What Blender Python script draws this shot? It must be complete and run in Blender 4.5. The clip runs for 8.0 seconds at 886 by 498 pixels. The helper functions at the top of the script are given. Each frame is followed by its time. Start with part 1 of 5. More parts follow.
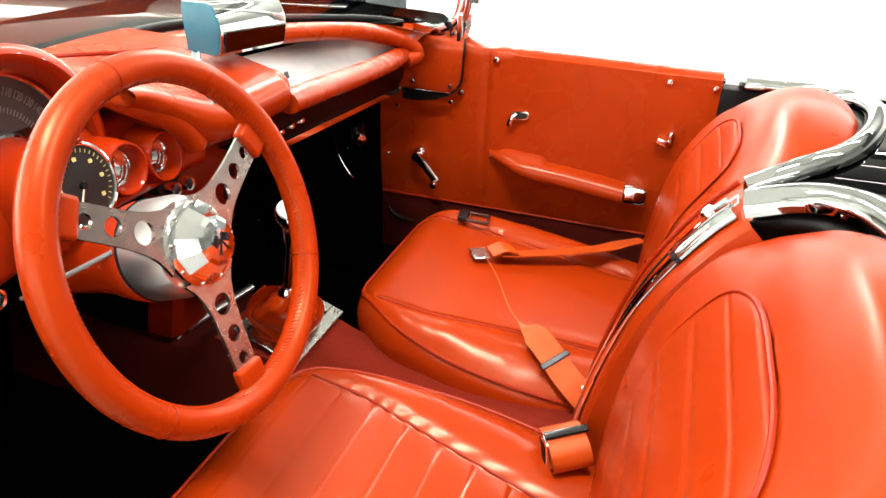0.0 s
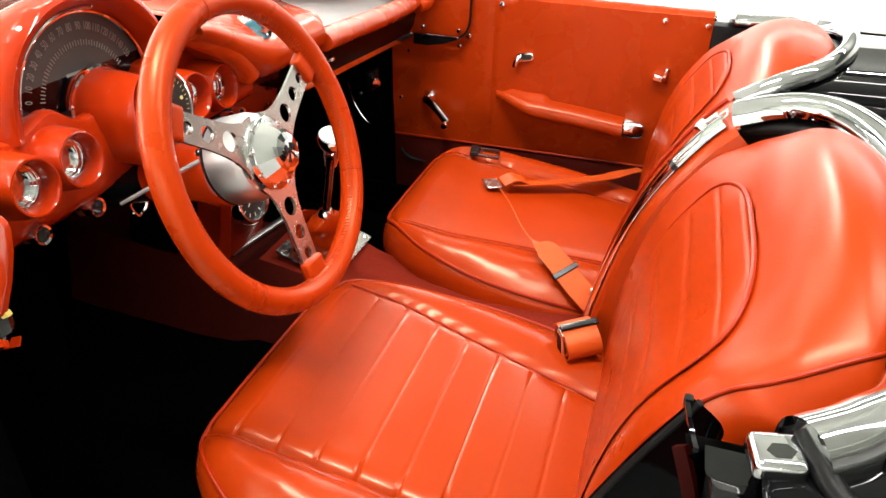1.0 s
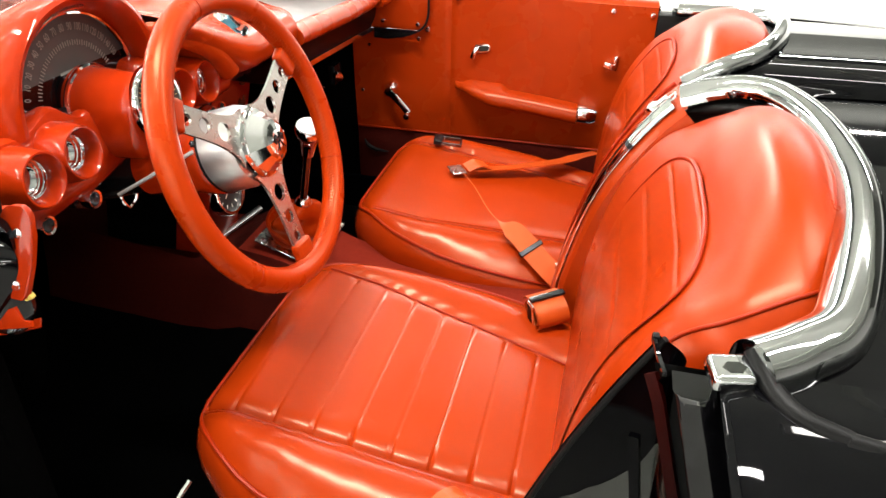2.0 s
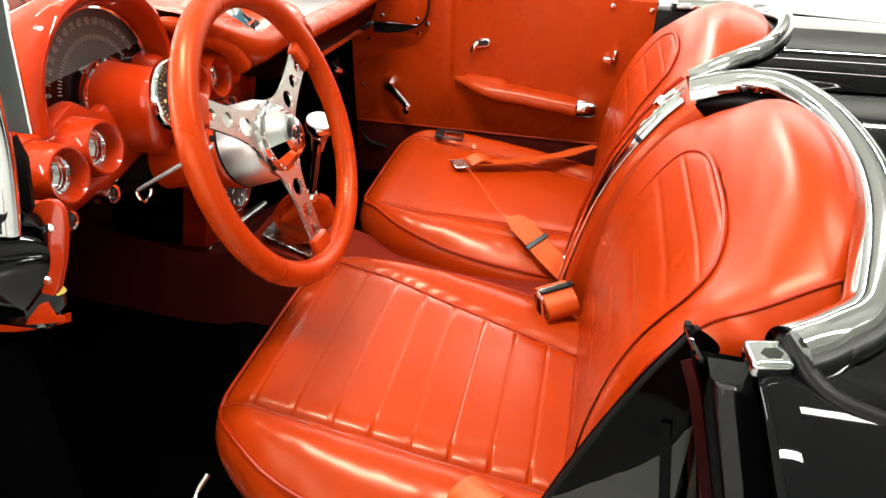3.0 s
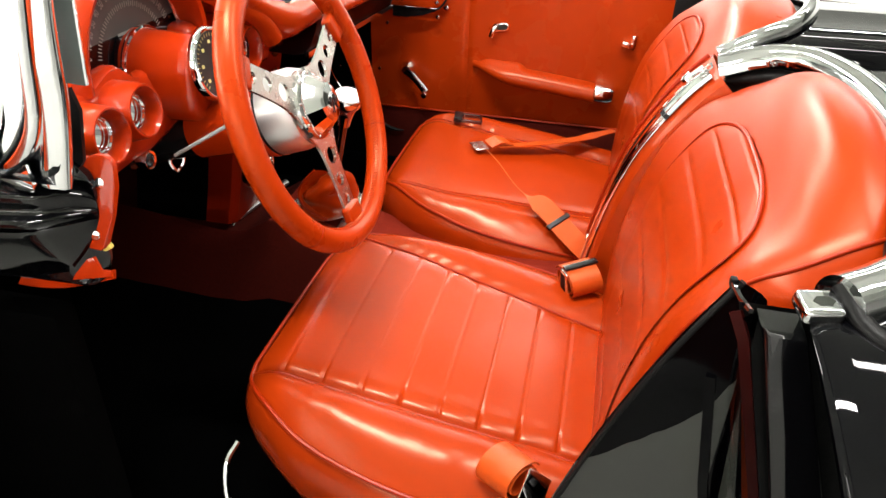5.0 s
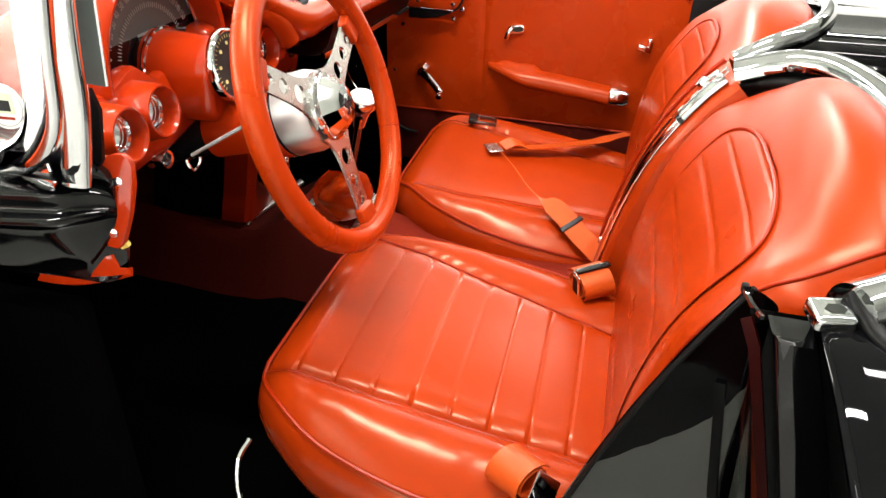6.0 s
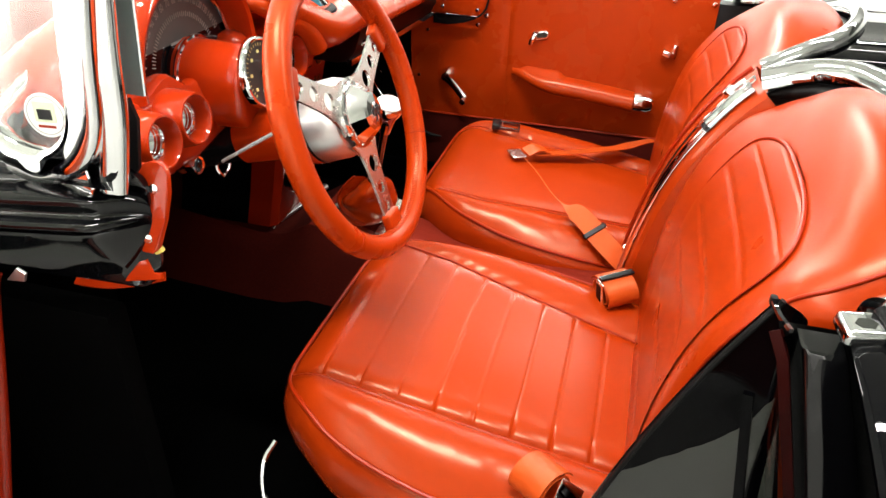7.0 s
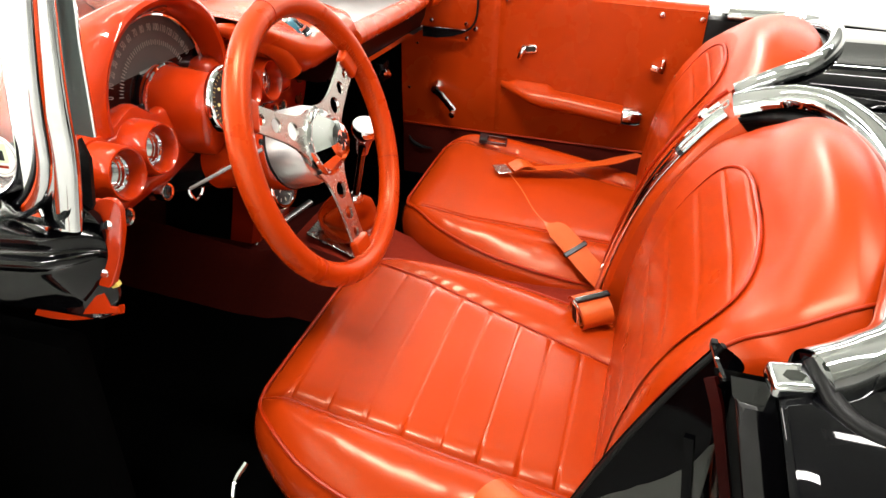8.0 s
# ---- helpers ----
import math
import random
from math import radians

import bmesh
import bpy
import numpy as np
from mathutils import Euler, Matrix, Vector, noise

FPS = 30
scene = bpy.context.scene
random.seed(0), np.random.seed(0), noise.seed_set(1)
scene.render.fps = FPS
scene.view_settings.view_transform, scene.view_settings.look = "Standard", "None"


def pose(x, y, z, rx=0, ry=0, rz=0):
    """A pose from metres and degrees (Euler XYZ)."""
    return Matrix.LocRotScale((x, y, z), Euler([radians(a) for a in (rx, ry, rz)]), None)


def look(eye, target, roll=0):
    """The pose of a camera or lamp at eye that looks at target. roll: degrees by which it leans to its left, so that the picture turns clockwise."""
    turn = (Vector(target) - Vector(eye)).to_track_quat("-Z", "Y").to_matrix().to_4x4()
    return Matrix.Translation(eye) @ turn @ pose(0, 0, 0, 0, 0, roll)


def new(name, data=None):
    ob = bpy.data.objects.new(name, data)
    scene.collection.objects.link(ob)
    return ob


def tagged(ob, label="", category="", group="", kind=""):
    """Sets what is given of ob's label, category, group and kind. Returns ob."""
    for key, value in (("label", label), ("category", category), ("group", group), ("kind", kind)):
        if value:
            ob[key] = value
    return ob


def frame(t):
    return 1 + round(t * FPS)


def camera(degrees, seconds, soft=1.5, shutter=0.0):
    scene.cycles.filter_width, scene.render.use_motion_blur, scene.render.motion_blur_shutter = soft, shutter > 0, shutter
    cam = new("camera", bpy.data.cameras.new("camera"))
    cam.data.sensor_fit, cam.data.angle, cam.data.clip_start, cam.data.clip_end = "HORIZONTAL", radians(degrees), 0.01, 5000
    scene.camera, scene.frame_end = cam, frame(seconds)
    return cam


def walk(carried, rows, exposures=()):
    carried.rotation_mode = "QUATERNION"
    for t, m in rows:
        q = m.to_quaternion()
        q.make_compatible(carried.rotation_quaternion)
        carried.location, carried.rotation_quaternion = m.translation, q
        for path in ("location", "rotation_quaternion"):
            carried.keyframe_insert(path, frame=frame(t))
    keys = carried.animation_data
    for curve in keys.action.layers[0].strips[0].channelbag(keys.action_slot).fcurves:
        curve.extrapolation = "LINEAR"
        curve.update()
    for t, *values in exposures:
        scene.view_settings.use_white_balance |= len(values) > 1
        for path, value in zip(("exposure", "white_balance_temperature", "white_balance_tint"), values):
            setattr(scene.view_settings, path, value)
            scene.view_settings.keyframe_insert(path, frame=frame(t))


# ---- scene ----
cam = camera(64.1, 8.0)
PATH = [
    (0, (-0.083, -0.825, 1.202), (-0.629, 0.858, 0.271), 2.2),
    (0.5, (-0.075, -0.889, 1.193), (-0.602, 0.757, 0.186), 2.0),
    (1, (-0.082, -0.972, 1.202), (-0.594, 0.668, 0.178), 1.1),
    (1.5, (-0.083, -1.021, 1.214), (-0.527, 0.635, 0.184), 0.9),
    (3, (-0.131, -1.064, 1.221), (-0.473, 0.604, 0.172), 1.5),
    (3.5, (-0.14, -1.069, 1.206), (-0.477, 0.598, 0.153), 1.6),
    (4, (-0.152, -1.082, 1.199), (-0.488, 0.585, 0.144), 1.7),
    (4.5, (-0.162, -1.091, 1.193), (-0.5, 0.574, 0.138), 1.8),
    (6, (-0.16, -1.098, 1.198), (-0.543, 0.557, 0.142), 2.0),
    (6.5, (-0.162, -1.1, 1.197), (-0.571, 0.55, 0.143), 1.8),
    (7, (-0.167, -1.103, 1.206), (-0.603, 0.541, 0.155), 1.6),
    (7.5, (-0.153, -1.098, 1.221), (-0.609, 0.541, 0.171), 1.4),
    (8, (-0.12, -1.075, 1.239), (-0.581, 0.561, 0.186), 1.4),
]
walk(cam, [(t, look(eye, target, roll)) for t, eye, target, roll in PATH])

# ---- light and air ----
world = bpy.data.worlds.new("showroom_air")
world.use_nodes = True
world.node_tree.nodes["Background"].inputs[0].default_value = (1.0, 0.97, 0.93, 1)
world.node_tree.nodes["Background"].inputs[1].default_value = 0.02
scene.world = world
scene.view_settings.exposure = -0.09


def area_lamp(x, y, z, sx, sy, watts, up=False):
    data = bpy.data.lights.new("area_lamp", "AREA")
    data.shape, data.size, data.size_y, data.energy = "RECTANGLE", sx, sy, watts
    data.color = (1.0, 0.965, 0.91)
    ob = new("area_lamp", data)
    ob.matrix_world = Matrix.Translation((x, y, z)) @ Matrix.Rotation(math.pi if up else 0.0, 4, "X")
    return ob


# hanging strip lights in rows: first fitting (x, y), how many, the watts that the row sends down, whether it runs across the car
LAMP_Z = 3.24
ROWS = [(-1.9, -4.0, 2, 26, True), (-1.9, 0.65, 1, 24, True), (-1.9, 2.5, 3, 290, True), (-0.45, -0.70, 1, 126, False), (1.15, 0.10, 2, 104, False), (0.6, 3.2, 2, 40, False)]
PITCH = 1.32
for lx, ly, count, watts, across in ROWS:
    long, mid = 1.20 + PITCH * (count - 1), PITCH * (count - 1) / 2
    area_lamp(lx + (0 if across else mid), ly + (mid if across else 0), LAMP_Z, *((0.13, long) if across else (long, 0.13)), watts)
# long unseen lamps added to brighten the ceiling that the chrome reflects
for ly in (-3.2, 1.7):
    area_lamp(0.4, ly, LAMP_Z + 0.10, 7.0, 0.3, 28, up=True)
# unseen lamps added along the outer walls to brighten what chrome and glass reflect
area_lamp(-0.5, 6.5, 3.26, 10.0, 0.12, 780)
area_lamp(-9.2, -1.0, 3.26, 0.06, 11.5, 2500)
area_lamp(-0.5, -6.9, 3.26, 10.0, 0.12, 540)


# ---- materials ----
def material(name, color, rough=0.5, metal=0.0, coat=0.0, vary=0.0, vscale=8.0, bump=0.0, bscale=300.0, rvary=0.0, spec=0.5, cells=False, rscale=30.0, tint=None, wave=0, wscale=15):
    m = bpy.data.materials.new(name)
    m.use_nodes = True
    nt = m.node_tree
    b = nt.nodes["Principled BSDF"]
    b.inputs["Base Color"].default_value = (*color, 1)
    b.inputs["Roughness"].default_value = rough
    b.inputs["Metallic"].default_value = metal
    b.inputs["Coat Weight"].default_value = coat
    b.inputs["Coat Roughness"].default_value = 0.04
    b.inputs["Specular IOR Level"].default_value = spec
    if tint:
        b.inputs["Specular Tint"].default_value = (*tint, 1)
    co = nt.nodes.new("ShaderNodeTexCoord")

    def tex(scale, detail=4.0):
        t = nt.nodes.new("ShaderNodeTexNoise")
        t.inputs["Scale"].default_value, t.inputs["Detail"].default_value = scale, detail
        nt.links.new(co.outputs["Object"], t.inputs["Vector"])
        return t

    if vary:
        t = tex(vscale)
        mix = nt.nodes.new("ShaderNodeMix")
        mix.data_type = "RGBA"
        mix.inputs[6].default_value = (*[c * (1 - vary) for c in color], 1)
        mix.inputs[7].default_value = (*[min(1, c * (1 + vary)) for c in color], 1)
        nt.links.new(t.outputs["Fac"], mix.inputs[0])
        nt.links.new(mix.outputs[2], b.inputs["Base Color"])
    if rvary:
        t = tex(rscale, 5)
        r = nt.nodes.new("ShaderNodeMapRange")
        r.inputs[1].default_value, r.inputs[2].default_value = 0.3, 0.7
        r.inputs[3].default_value, r.inputs[4].default_value = max(0.02, rough - rvary), rough + rvary
        nt.links.new(t.outputs["Fac"], r.inputs[0])
        nt.links.new(r.outputs[0], b.inputs["Roughness"])
    if bump:
        if cells:
            t = nt.nodes.new("ShaderNodeTexVoronoi")
            t.inputs["Scale"].default_value = bscale
            nt.links.new(co.outputs["Object"], t.inputs["Vector"])
            out = t.outputs["Distance"]
        else:
            out = tex(bscale, 3).outputs["Fac"]
        bm_ = nt.nodes.new("ShaderNodeBump")
        bm_.inputs["Strength"].default_value, bm_.inputs["Distance"].default_value = bump, 0.002
        nt.links.new(out, bm_.inputs["Height"])
        nt.links.new(bm_.outputs[0], b.inputs["Normal"])
        if wave:
            wv = nt.nodes.new("ShaderNodeBump")
            wv.inputs["Strength"].default_value, wv.inputs["Distance"].default_value = wave, 0.006
            t = tex(wscale, 2)
            t.inputs["Distortion"].default_value = 1.2
            nt.links.new(t.outputs["Fac"], wv.inputs["Height"])
            nt.links.new(wv.outputs[0], bm_.inputs["Normal"])
    return m


RED = (0.300, 0.0243, 0.0014)
VINYL = material("red_vinyl", RED, 0.25, vary=0.09, vscale=9, bump=0.04, bscale=420, rvary=0.02, rscale=22, spec=0.32, tint=(1.0, 0.86, 0.62))
VINYL_BACK = material("red_vinyl_back", (0.290, 0.0225, 0.0011), 0.30, vary=0.09, vscale=9, bump=0.04, bscale=420, rvary=0.03, rscale=14, spec=0.23, tint=(1.0, 0.86, 0.62))
VINYL_SOFT = material("red_vinyl_soft", (0.315, 0.0252, 0.0014), 0.27, vary=0.08, vscale=12, bump=0.03, bscale=420, rvary=0.03, rscale=9, spec=0.29, tint=(1.0, 0.86, 0.62), wave=0.05, wscale=6)
# red with shade put into the colour, for the stack and door edge
SHADED_RED = material("shaded_red_paint", (0.15, 0.007, 0.0008), 0.45, coat=0.5, vary=0.08, vscale=6, spec=0.05)
PIPING = material("red_piping", (0.25, 0.015, 0.001), 0.35, spec=0.15)
PAINT = material("red_paint", (0.35, 0.0215, 0.0012), 0.45, coat=1.0, vary=0.05, vscale=5, spec=0.04)
DARK_RED = material("dark_red_paint", (0.013, 0.0008, 0.0005), 0.35, vary=0.1, spec=0.03)
LEATHER = material("red_leather", (0.34, 0.025, 0.0012), 0.30, vary=0.04, vscale=14, bump=0.03, bscale=1300, rvary=0.04, cells=True, spec=0.3, tint=(1.0, 0.80, 0.45))
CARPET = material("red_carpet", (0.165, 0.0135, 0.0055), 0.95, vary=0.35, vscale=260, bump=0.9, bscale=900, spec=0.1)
# darker copy of the red carpet, with footwell shade in its colour
DIM_CARPET = material("dim_carpet", (0.055, 0.0045, 0.0022), 0.95, vary=0.4, vscale=240, bump=0.8, bscale=900, spec=0.08)
# blacker than black carpet is: the unlit footwell's shade is in the colour
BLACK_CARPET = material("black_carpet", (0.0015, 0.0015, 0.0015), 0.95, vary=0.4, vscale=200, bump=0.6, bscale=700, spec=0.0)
CHROME = material("chrome", (0.86, 0.87, 0.88), 0.045, 1.0, vary=0.03, vscale=40, bump=0.006, bscale=40)
# chrome with the dark reflection of wall and ceiling put into its colour
TRIM_CHROME = material("dimmed_chrome", (0.60, 0.61, 0.62), 0.06, 1.0, vary=0.05, vscale=40, bump=0.008, bscale=40)
STEEL = material("brushed_steel", (0.62, 0.61, 0.58), 0.26, 1.0, vary=0.03, vscale=90, rvary=0.03, rscale=60)
SILVER = material("silver_panel", (0.68, 0.68, 0.67), 0.38, 0.6, vary=0.06, vscale=50, rvary=0.05)
ALLOY = material("satin_alloy", (0.72, 0.72, 0.72), 0.34, 1.0, vary=0.05, vscale=60)
ENAMEL = material("black_enamel", (0.002, 0.002, 0.0025), 0.05, vary=0.2, vscale=3, bump=0.006, bscale=260, spec=0.42)
BLACK = material("black_paint", (0.0015, 0.0015, 0.002), 0.03, vary=0.2, vscale=3, spec=0.19)
RUBBER = material("black_rubber", (0.004, 0.004, 0.004), 0.42, vary=0.3, vscale=40, bump=0.2, bscale=200, spec=0.13)
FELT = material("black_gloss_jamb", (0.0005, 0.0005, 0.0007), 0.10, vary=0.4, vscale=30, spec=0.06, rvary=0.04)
# grey for the jamb's painted-in reflection, and for small dark recesses
GREY_GREEN = material("grey_green_gloss", (0.020, 0.022, 0.019), 0.16, vary=0.4, vscale=7, rvary=0.05, spec=0.35)
DIAL = material("dial_black", (0.011, 0.012, 0.012), 0.4, vary=0.2, vscale=60)
MARK_DIM = material("dial_mark_dim", (0.24, 0.24, 0.22), 0.5)
DIAL_GREY = material("dial_grey", (0.055, 0.058, 0.056), 0.35, vary=0.15, vscale=30)
STALK = material("satin_metal", (0.36, 0.36, 0.35), 0.45, 0.6)
MARK = material("dial_mark", (0.72, 0.70, 0.60), 0.5)
MARK_Y = material("dial_mark_yellow", (0.62, 0.55, 0.22), 0.5)
WHITE = material("white_plastic", (0.82, 0.82, 0.80), 0.3, vary=0.03)
WEB = material("orange_webbing", (0.42, 0.050, 0.005), 0.36, vary=0.14, vscale=40, bump=0.25, bscale=1400, spec=0.5, tint=(1.0, 0.8, 0.5))
BLACK_MET = material("black_metal", (0.012, 0.012, 0.013), 0.25, 0.4)
WALL_DARK = material("dark_wall", (0.10, 0.105, 0.095), 0.6, vary=0.1, vscale=1.5)
WALL_GREY = material("grey_wall", (0.42, 0.42, 0.41), 0.7, vary=0.05, vscale=2, bump=0.1, bscale=90)
WALL_M = material("white_wall", (0.85, 0.85, 0.83), 0.7, vary=0.03, vscale=2)
FLOOR_M = material("showroom_floor", (0.33, 0.335, 0.32), 0.22, vary=0.08, vscale=2, rvary=0.06)
CEIL_M = material("ceiling_grey", (0.60, 0.62, 0.57), 0.8, vary=0.06, vscale=1.2, bump=0.2, bscale=60)
TEAL = material("teal_gloss", (0.012, 0.115, 0.165), 0.2, coat=0.3, vary=0.15, vscale=20)
SMOKE = material("smoke_strip", (0.07, 0.085, 0.08), 0.10, vary=0.2, vscale=30)
GREY_MET = material("grey_metal", (0.05, 0.055, 0.06), 0.45, vary=0.2, vscale=6)
PALE_GOLD = material("pale_gold_print", (0.66, 0.74, 0.50), 0.5, vary=0.2, vscale=200)
YELLOW = material("yellow_foam", (0.7, 0.55, 0.12), 0.8, vary=0.2, vscale=60)
GUNMETAL = material("dark_chrome", (0.20, 0.20, 0.21), 0.16, 1.0, vary=0.1, vscale=60)
# dark colour stands in for the dark room that the mirror reflects
MIRROR = material("mirror_glass", (0.06, 0.065, 0.068), 0.02, 1.0)


def glass_material(name, tint):
    m = bpy.data.materials.new(name)
    m.use_nodes = True
    nt = m.node_tree
    b = nt.nodes["Principled BSDF"]
    b.inputs["Base Color"].default_value = (*tint, 1)
    b.inputs["Roughness"].default_value = 0.02
    b.inputs["Transmission Weight"].default_value = 1.0
    b.inputs["IOR"].default_value = 1.45
    return m


GLASS = glass_material("clear_glass", (0.93, 0.97, 0.96))


# ---- mesh tools ----
def finish(name, bm, mat, smooth=True):
    me = bpy.data.meshes.new(name)
    bmesh.ops.recalc_face_normals(bm, faces=bm.faces)
    bm.to_mesh(me)
    bm.free()
    for m in (mat if isinstance(mat, (list, tuple)) else [mat]):
        me.materials.append(m)
    if smooth:
        me.polygons.foreach_set("use_smooth", [True] * len(me.polygons))
        me.set_sharp_from_angle(angle=radians(38))
    return me


def part(name, bm, mat, parent=None, label="", smooth=True):
    ob = new(name, finish(name, bm, mat, smooth))
    if parent:
        ob.parent = parent
    if label:
        ob["label"] = label
    return ob


def thing(name, label, category, group="", kind="", at=(0, 0, 0)):
    ob = new(name)
    ob.empty_display_size = 0.05
    ob.matrix_world = Matrix.Translation(at)
    return tagged(ob, label, category, group, kind)


def spline(pts, n=8, closed=False):
    P = [Vector(p) for p in pts]
    P = [P[-1]] + P + [P[0], P[1]] if closed else [2 * P[0] - P[1]] + P + [2 * P[-1] - P[-2]]
    out = []
    for i in range(1, len(P) - 2):
        a, b, c, d = P[i - 1], P[i], P[i + 1], P[i + 2]
        for k in range(n):
            s = k / n
            out.append(0.5 * (2 * b + (c - a) * s + (2 * a - 5 * b + 4 * c - d) * s * s + (3 * b - a - 3 * c + d) * s ** 3))
    if not closed:
        out.append(P[-2])
    return out


def loft(bm, rows, closed=False, cap=True):
    """Faces between rows of points with the same count; closed: each row is a loop."""
    vs = [[bm.verts.new(p) for p in r] for r in rows]
    n = len(rows[0])
    for a, b in zip(vs, vs[1:]):
        for i in range(n if closed else n - 1):
            j = (i + 1) % n
            bm.faces.new((a[i], a[j], b[j], b[i]))
    if closed and cap:
        bm.faces.new(vs[0][::-1])
        bm.faces.new(vs[-1])
    return bm


def frames(P, closed=False, up=None):
    n = len(P)
    T = []
    for i in range(n):
        a = P[i - 1] if i or closed else P[i]
        b = P[(i + 1) % n] if i < n - 1 or closed else P[i]
        T.append((b - a).normalized())
    N = []
    ref = Vector(up) if up else Vector((0, 0, 1))
    if abs(ref.dot(T[0])) > 0.95 and not up:
        ref = Vector((1, 0, 0))
    cur = (ref - T[0] * ref.dot(T[0])).normalized()
    for t in T:
        base = Vector(up) if up else cur
        v = base - t * base.dot(t)
        if v.length < 1e-4:
            v = cur - t * cur.dot(t)
        cur = v.normalized()
        N.append(cur)
    return T, N, [t.cross(k) for t, k in zip(T, N)]


def sweep(P, prof, closed=False, up=None, bm=None, scale=None):
    """A profile of (side, up) pairs along the points P."""
    bm = bm or bmesh.new()
    P = [Vector(p) for p in P]
    T, N, B = frames(P, closed, up)
    rows = []
    for i, p in enumerate(P):
        k = scale(i / (len(P) - 1)) if scale else 1
        rows.append([p + B[i] * (a * k) + N[i] * (b * k) for a, b in prof])
    if closed:
        vs = [[bm.verts.new(q) for q in r] for r in rows]
        n, m = len(prof), len(vs)
        for i in range(m):
            a, b = vs[i], vs[(i + 1) % m]
            for k in range(n):
                bm.faces.new((a[k], a[(k + 1) % n], b[(k + 1) % n], b[k]))
        return bm
    return loft(bm, rows, True)


def ring(r, n=12, squash=1.0):
    return [(r * math.cos(2 * math.pi * i / n), squash * r * math.sin(2 * math.pi * i / n)) for i in range(n)]


def tube(P, r, n=10, closed=False, up=None, bm=None, scale=None):
    return sweep(P, ring(r, n), closed, up, bm, scale)


def lathe(prof, n=32, m=None, bm=None):
    """Turns (radius, height) pairs round z; m places it."""
    bm = bm or bmesh.new()
    m = m or Matrix()
    rows = []
    for r, h in prof:
        rows.append([m @ Vector((max(r, 1e-5) * math.cos(2 * math.pi * i / n), max(r, 1e-5) * math.sin(2 * math.pi * i / n), h)) for i in range(n)])
    return loft(bm, rows, True)


def axis_pose(p, d, roll=0.0):
    """A pose at p whose z points along d; its x stays level."""
    z = Vector(d).normalized()
    ref = Vector((0, 0, 1)) if abs(z.z) < 0.95 else Vector((1, 0, 0))
    x = ref.cross(z).normalized()
    y = z.cross(x)
    m = Matrix((x, y, z)).transposed().to_4x4()
    return Matrix.Translation(p) @ m @ Matrix.Rotation(roll, 4, "Z")


def box(sx, sy, sz, m=None, bevel=0.0, seg=2, bm=None):
    own = bmesh.new()
    bmesh.ops.create_cube(own, size=1)
    bmesh.ops.scale(own, vec=(sx, sy, sz), verts=own.verts)
    if bevel:
        bmesh.ops.bevel(own, geom=own.edges[:], offset=bevel, segments=seg, affect="EDGES", profile=0.6)
    if m:
        bmesh.ops.transform(own, matrix=m, verts=own.verts)
    if bm is None:
        return own
    me = bpy.data.meshes.new("tmp")
    own.to_mesh(me)
    own.free()
    bm.from_mesh(me)
    bpy.data.meshes.remove(me)
    return bm


def slab(outline, h, m=None, bevel=0.0, seg=2):
    """An outline of (x, y) pairs raised to the height h, with its upper edge rounded."""
    bm = bmesh.new()
    low = [bm.verts.new((x, y, 0)) for x, y in outline]
    top = [bm.verts.new((x, y, h)) for x, y in outline]
    n = len(outline)
    bm.faces.new(low[::-1])
    f = bm.faces.new(top)
    for i in range(n):
        bm.faces.new((low[i], low[(i + 1) % n], top[(i + 1) % n], top[i]))
    if bevel:
        bmesh.ops.bevel(bm, geom=list(f.edges), offset=bevel, segments=seg, affect="EDGES", profile=0.6)
    if m:
        bmesh.ops.transform(bm, matrix=m, verts=bm.verts)
    return bm


def smooth01(a, b, x):
    t = min(1.0, max(0.0, (x - a) / (b - a)))
    return t * t * (3 - 2 * t)


def interp(table, x):
    if x <= table[0][0]:
        return table[0][1]
    for (a, p), (b, q) in zip(table, table[1:]):
        if x <= b:
            t = (x - a) / (b - a)
            return p + (q - p) * t
    return table[-1][1]


def screw(parent, p, d, r=0.006, label=""):
    m = axis_pose(p, d)
    prof = [(r, 0), (r, r * 0.25), (r * 0.75, r * 0.62), (r * 0.3, r * 0.68), (0, r * 0.68)]
    return part("screw", lathe(prof, 14, m), CHROME, parent, label)


# ---- the showroom ----
def slab_wall(name, x0, x1, y0, y1, z0, z1, mat, label, category):
    m = Matrix.Translation(((x0 + x1) / 2, (y0 + y1) / 2, (z0 + z1) / 2))
    ob = part(name, box(x1 - x0, y1 - y0, z1 - z0, m), mat, smooth=False)
    return tagged(ob, label, category, kind="structure")


slab_wall("floor", -10, 11, -8, 7, -0.1, 0.0, FLOOR_M, "polished pale grey showroom floor", "floor")
slab_wall("ceiling", -10, 11, -8, 7, 4.2, 4.3, CEIL_M, "pale green-grey showroom ceiling above the strip lights", "ceiling")
slab_wall("wall_east", -10, 11, 7, 7.15, 0, 1.45, WALL_M, "bright white painted lower showroom wall", "wall")
# unseen upper wall, made dark so that the deck reflects less
slab_wall("wall_east_top", -10, 11, 7.02, 7.15, 1.45, 4.2, WALL_DARK, "unseen upper showroom wall, dark for the deck's reflection", "wall")
slab_wall("wall_west", -10, 11, -8.15, -8, 0, 4.2, WALL_M, "bright white painted showroom wall", "wall")
slab_wall("wall_north", -10.15, -10, -8, 7, 0, 4.2, WALL_M, "bright white painted showroom wall", "wall")
slab_wall("wall_south", 11, 11.15, -8, 7, 0, 4.2, WALL_GREY, "grey painted showroom wall", "wall")

for bx in (-7.5, -4.5, -1.5, 1.5, 4.5, 7.5):
    slab_wall("ceiling_beam_%d" % (1 + (bx + 7.5) / 3), bx - 0.10, bx + 0.10, -8, 7, 3.92, 4.2, CEIL_M, "pale green-grey painted ceiling beam", "beam")


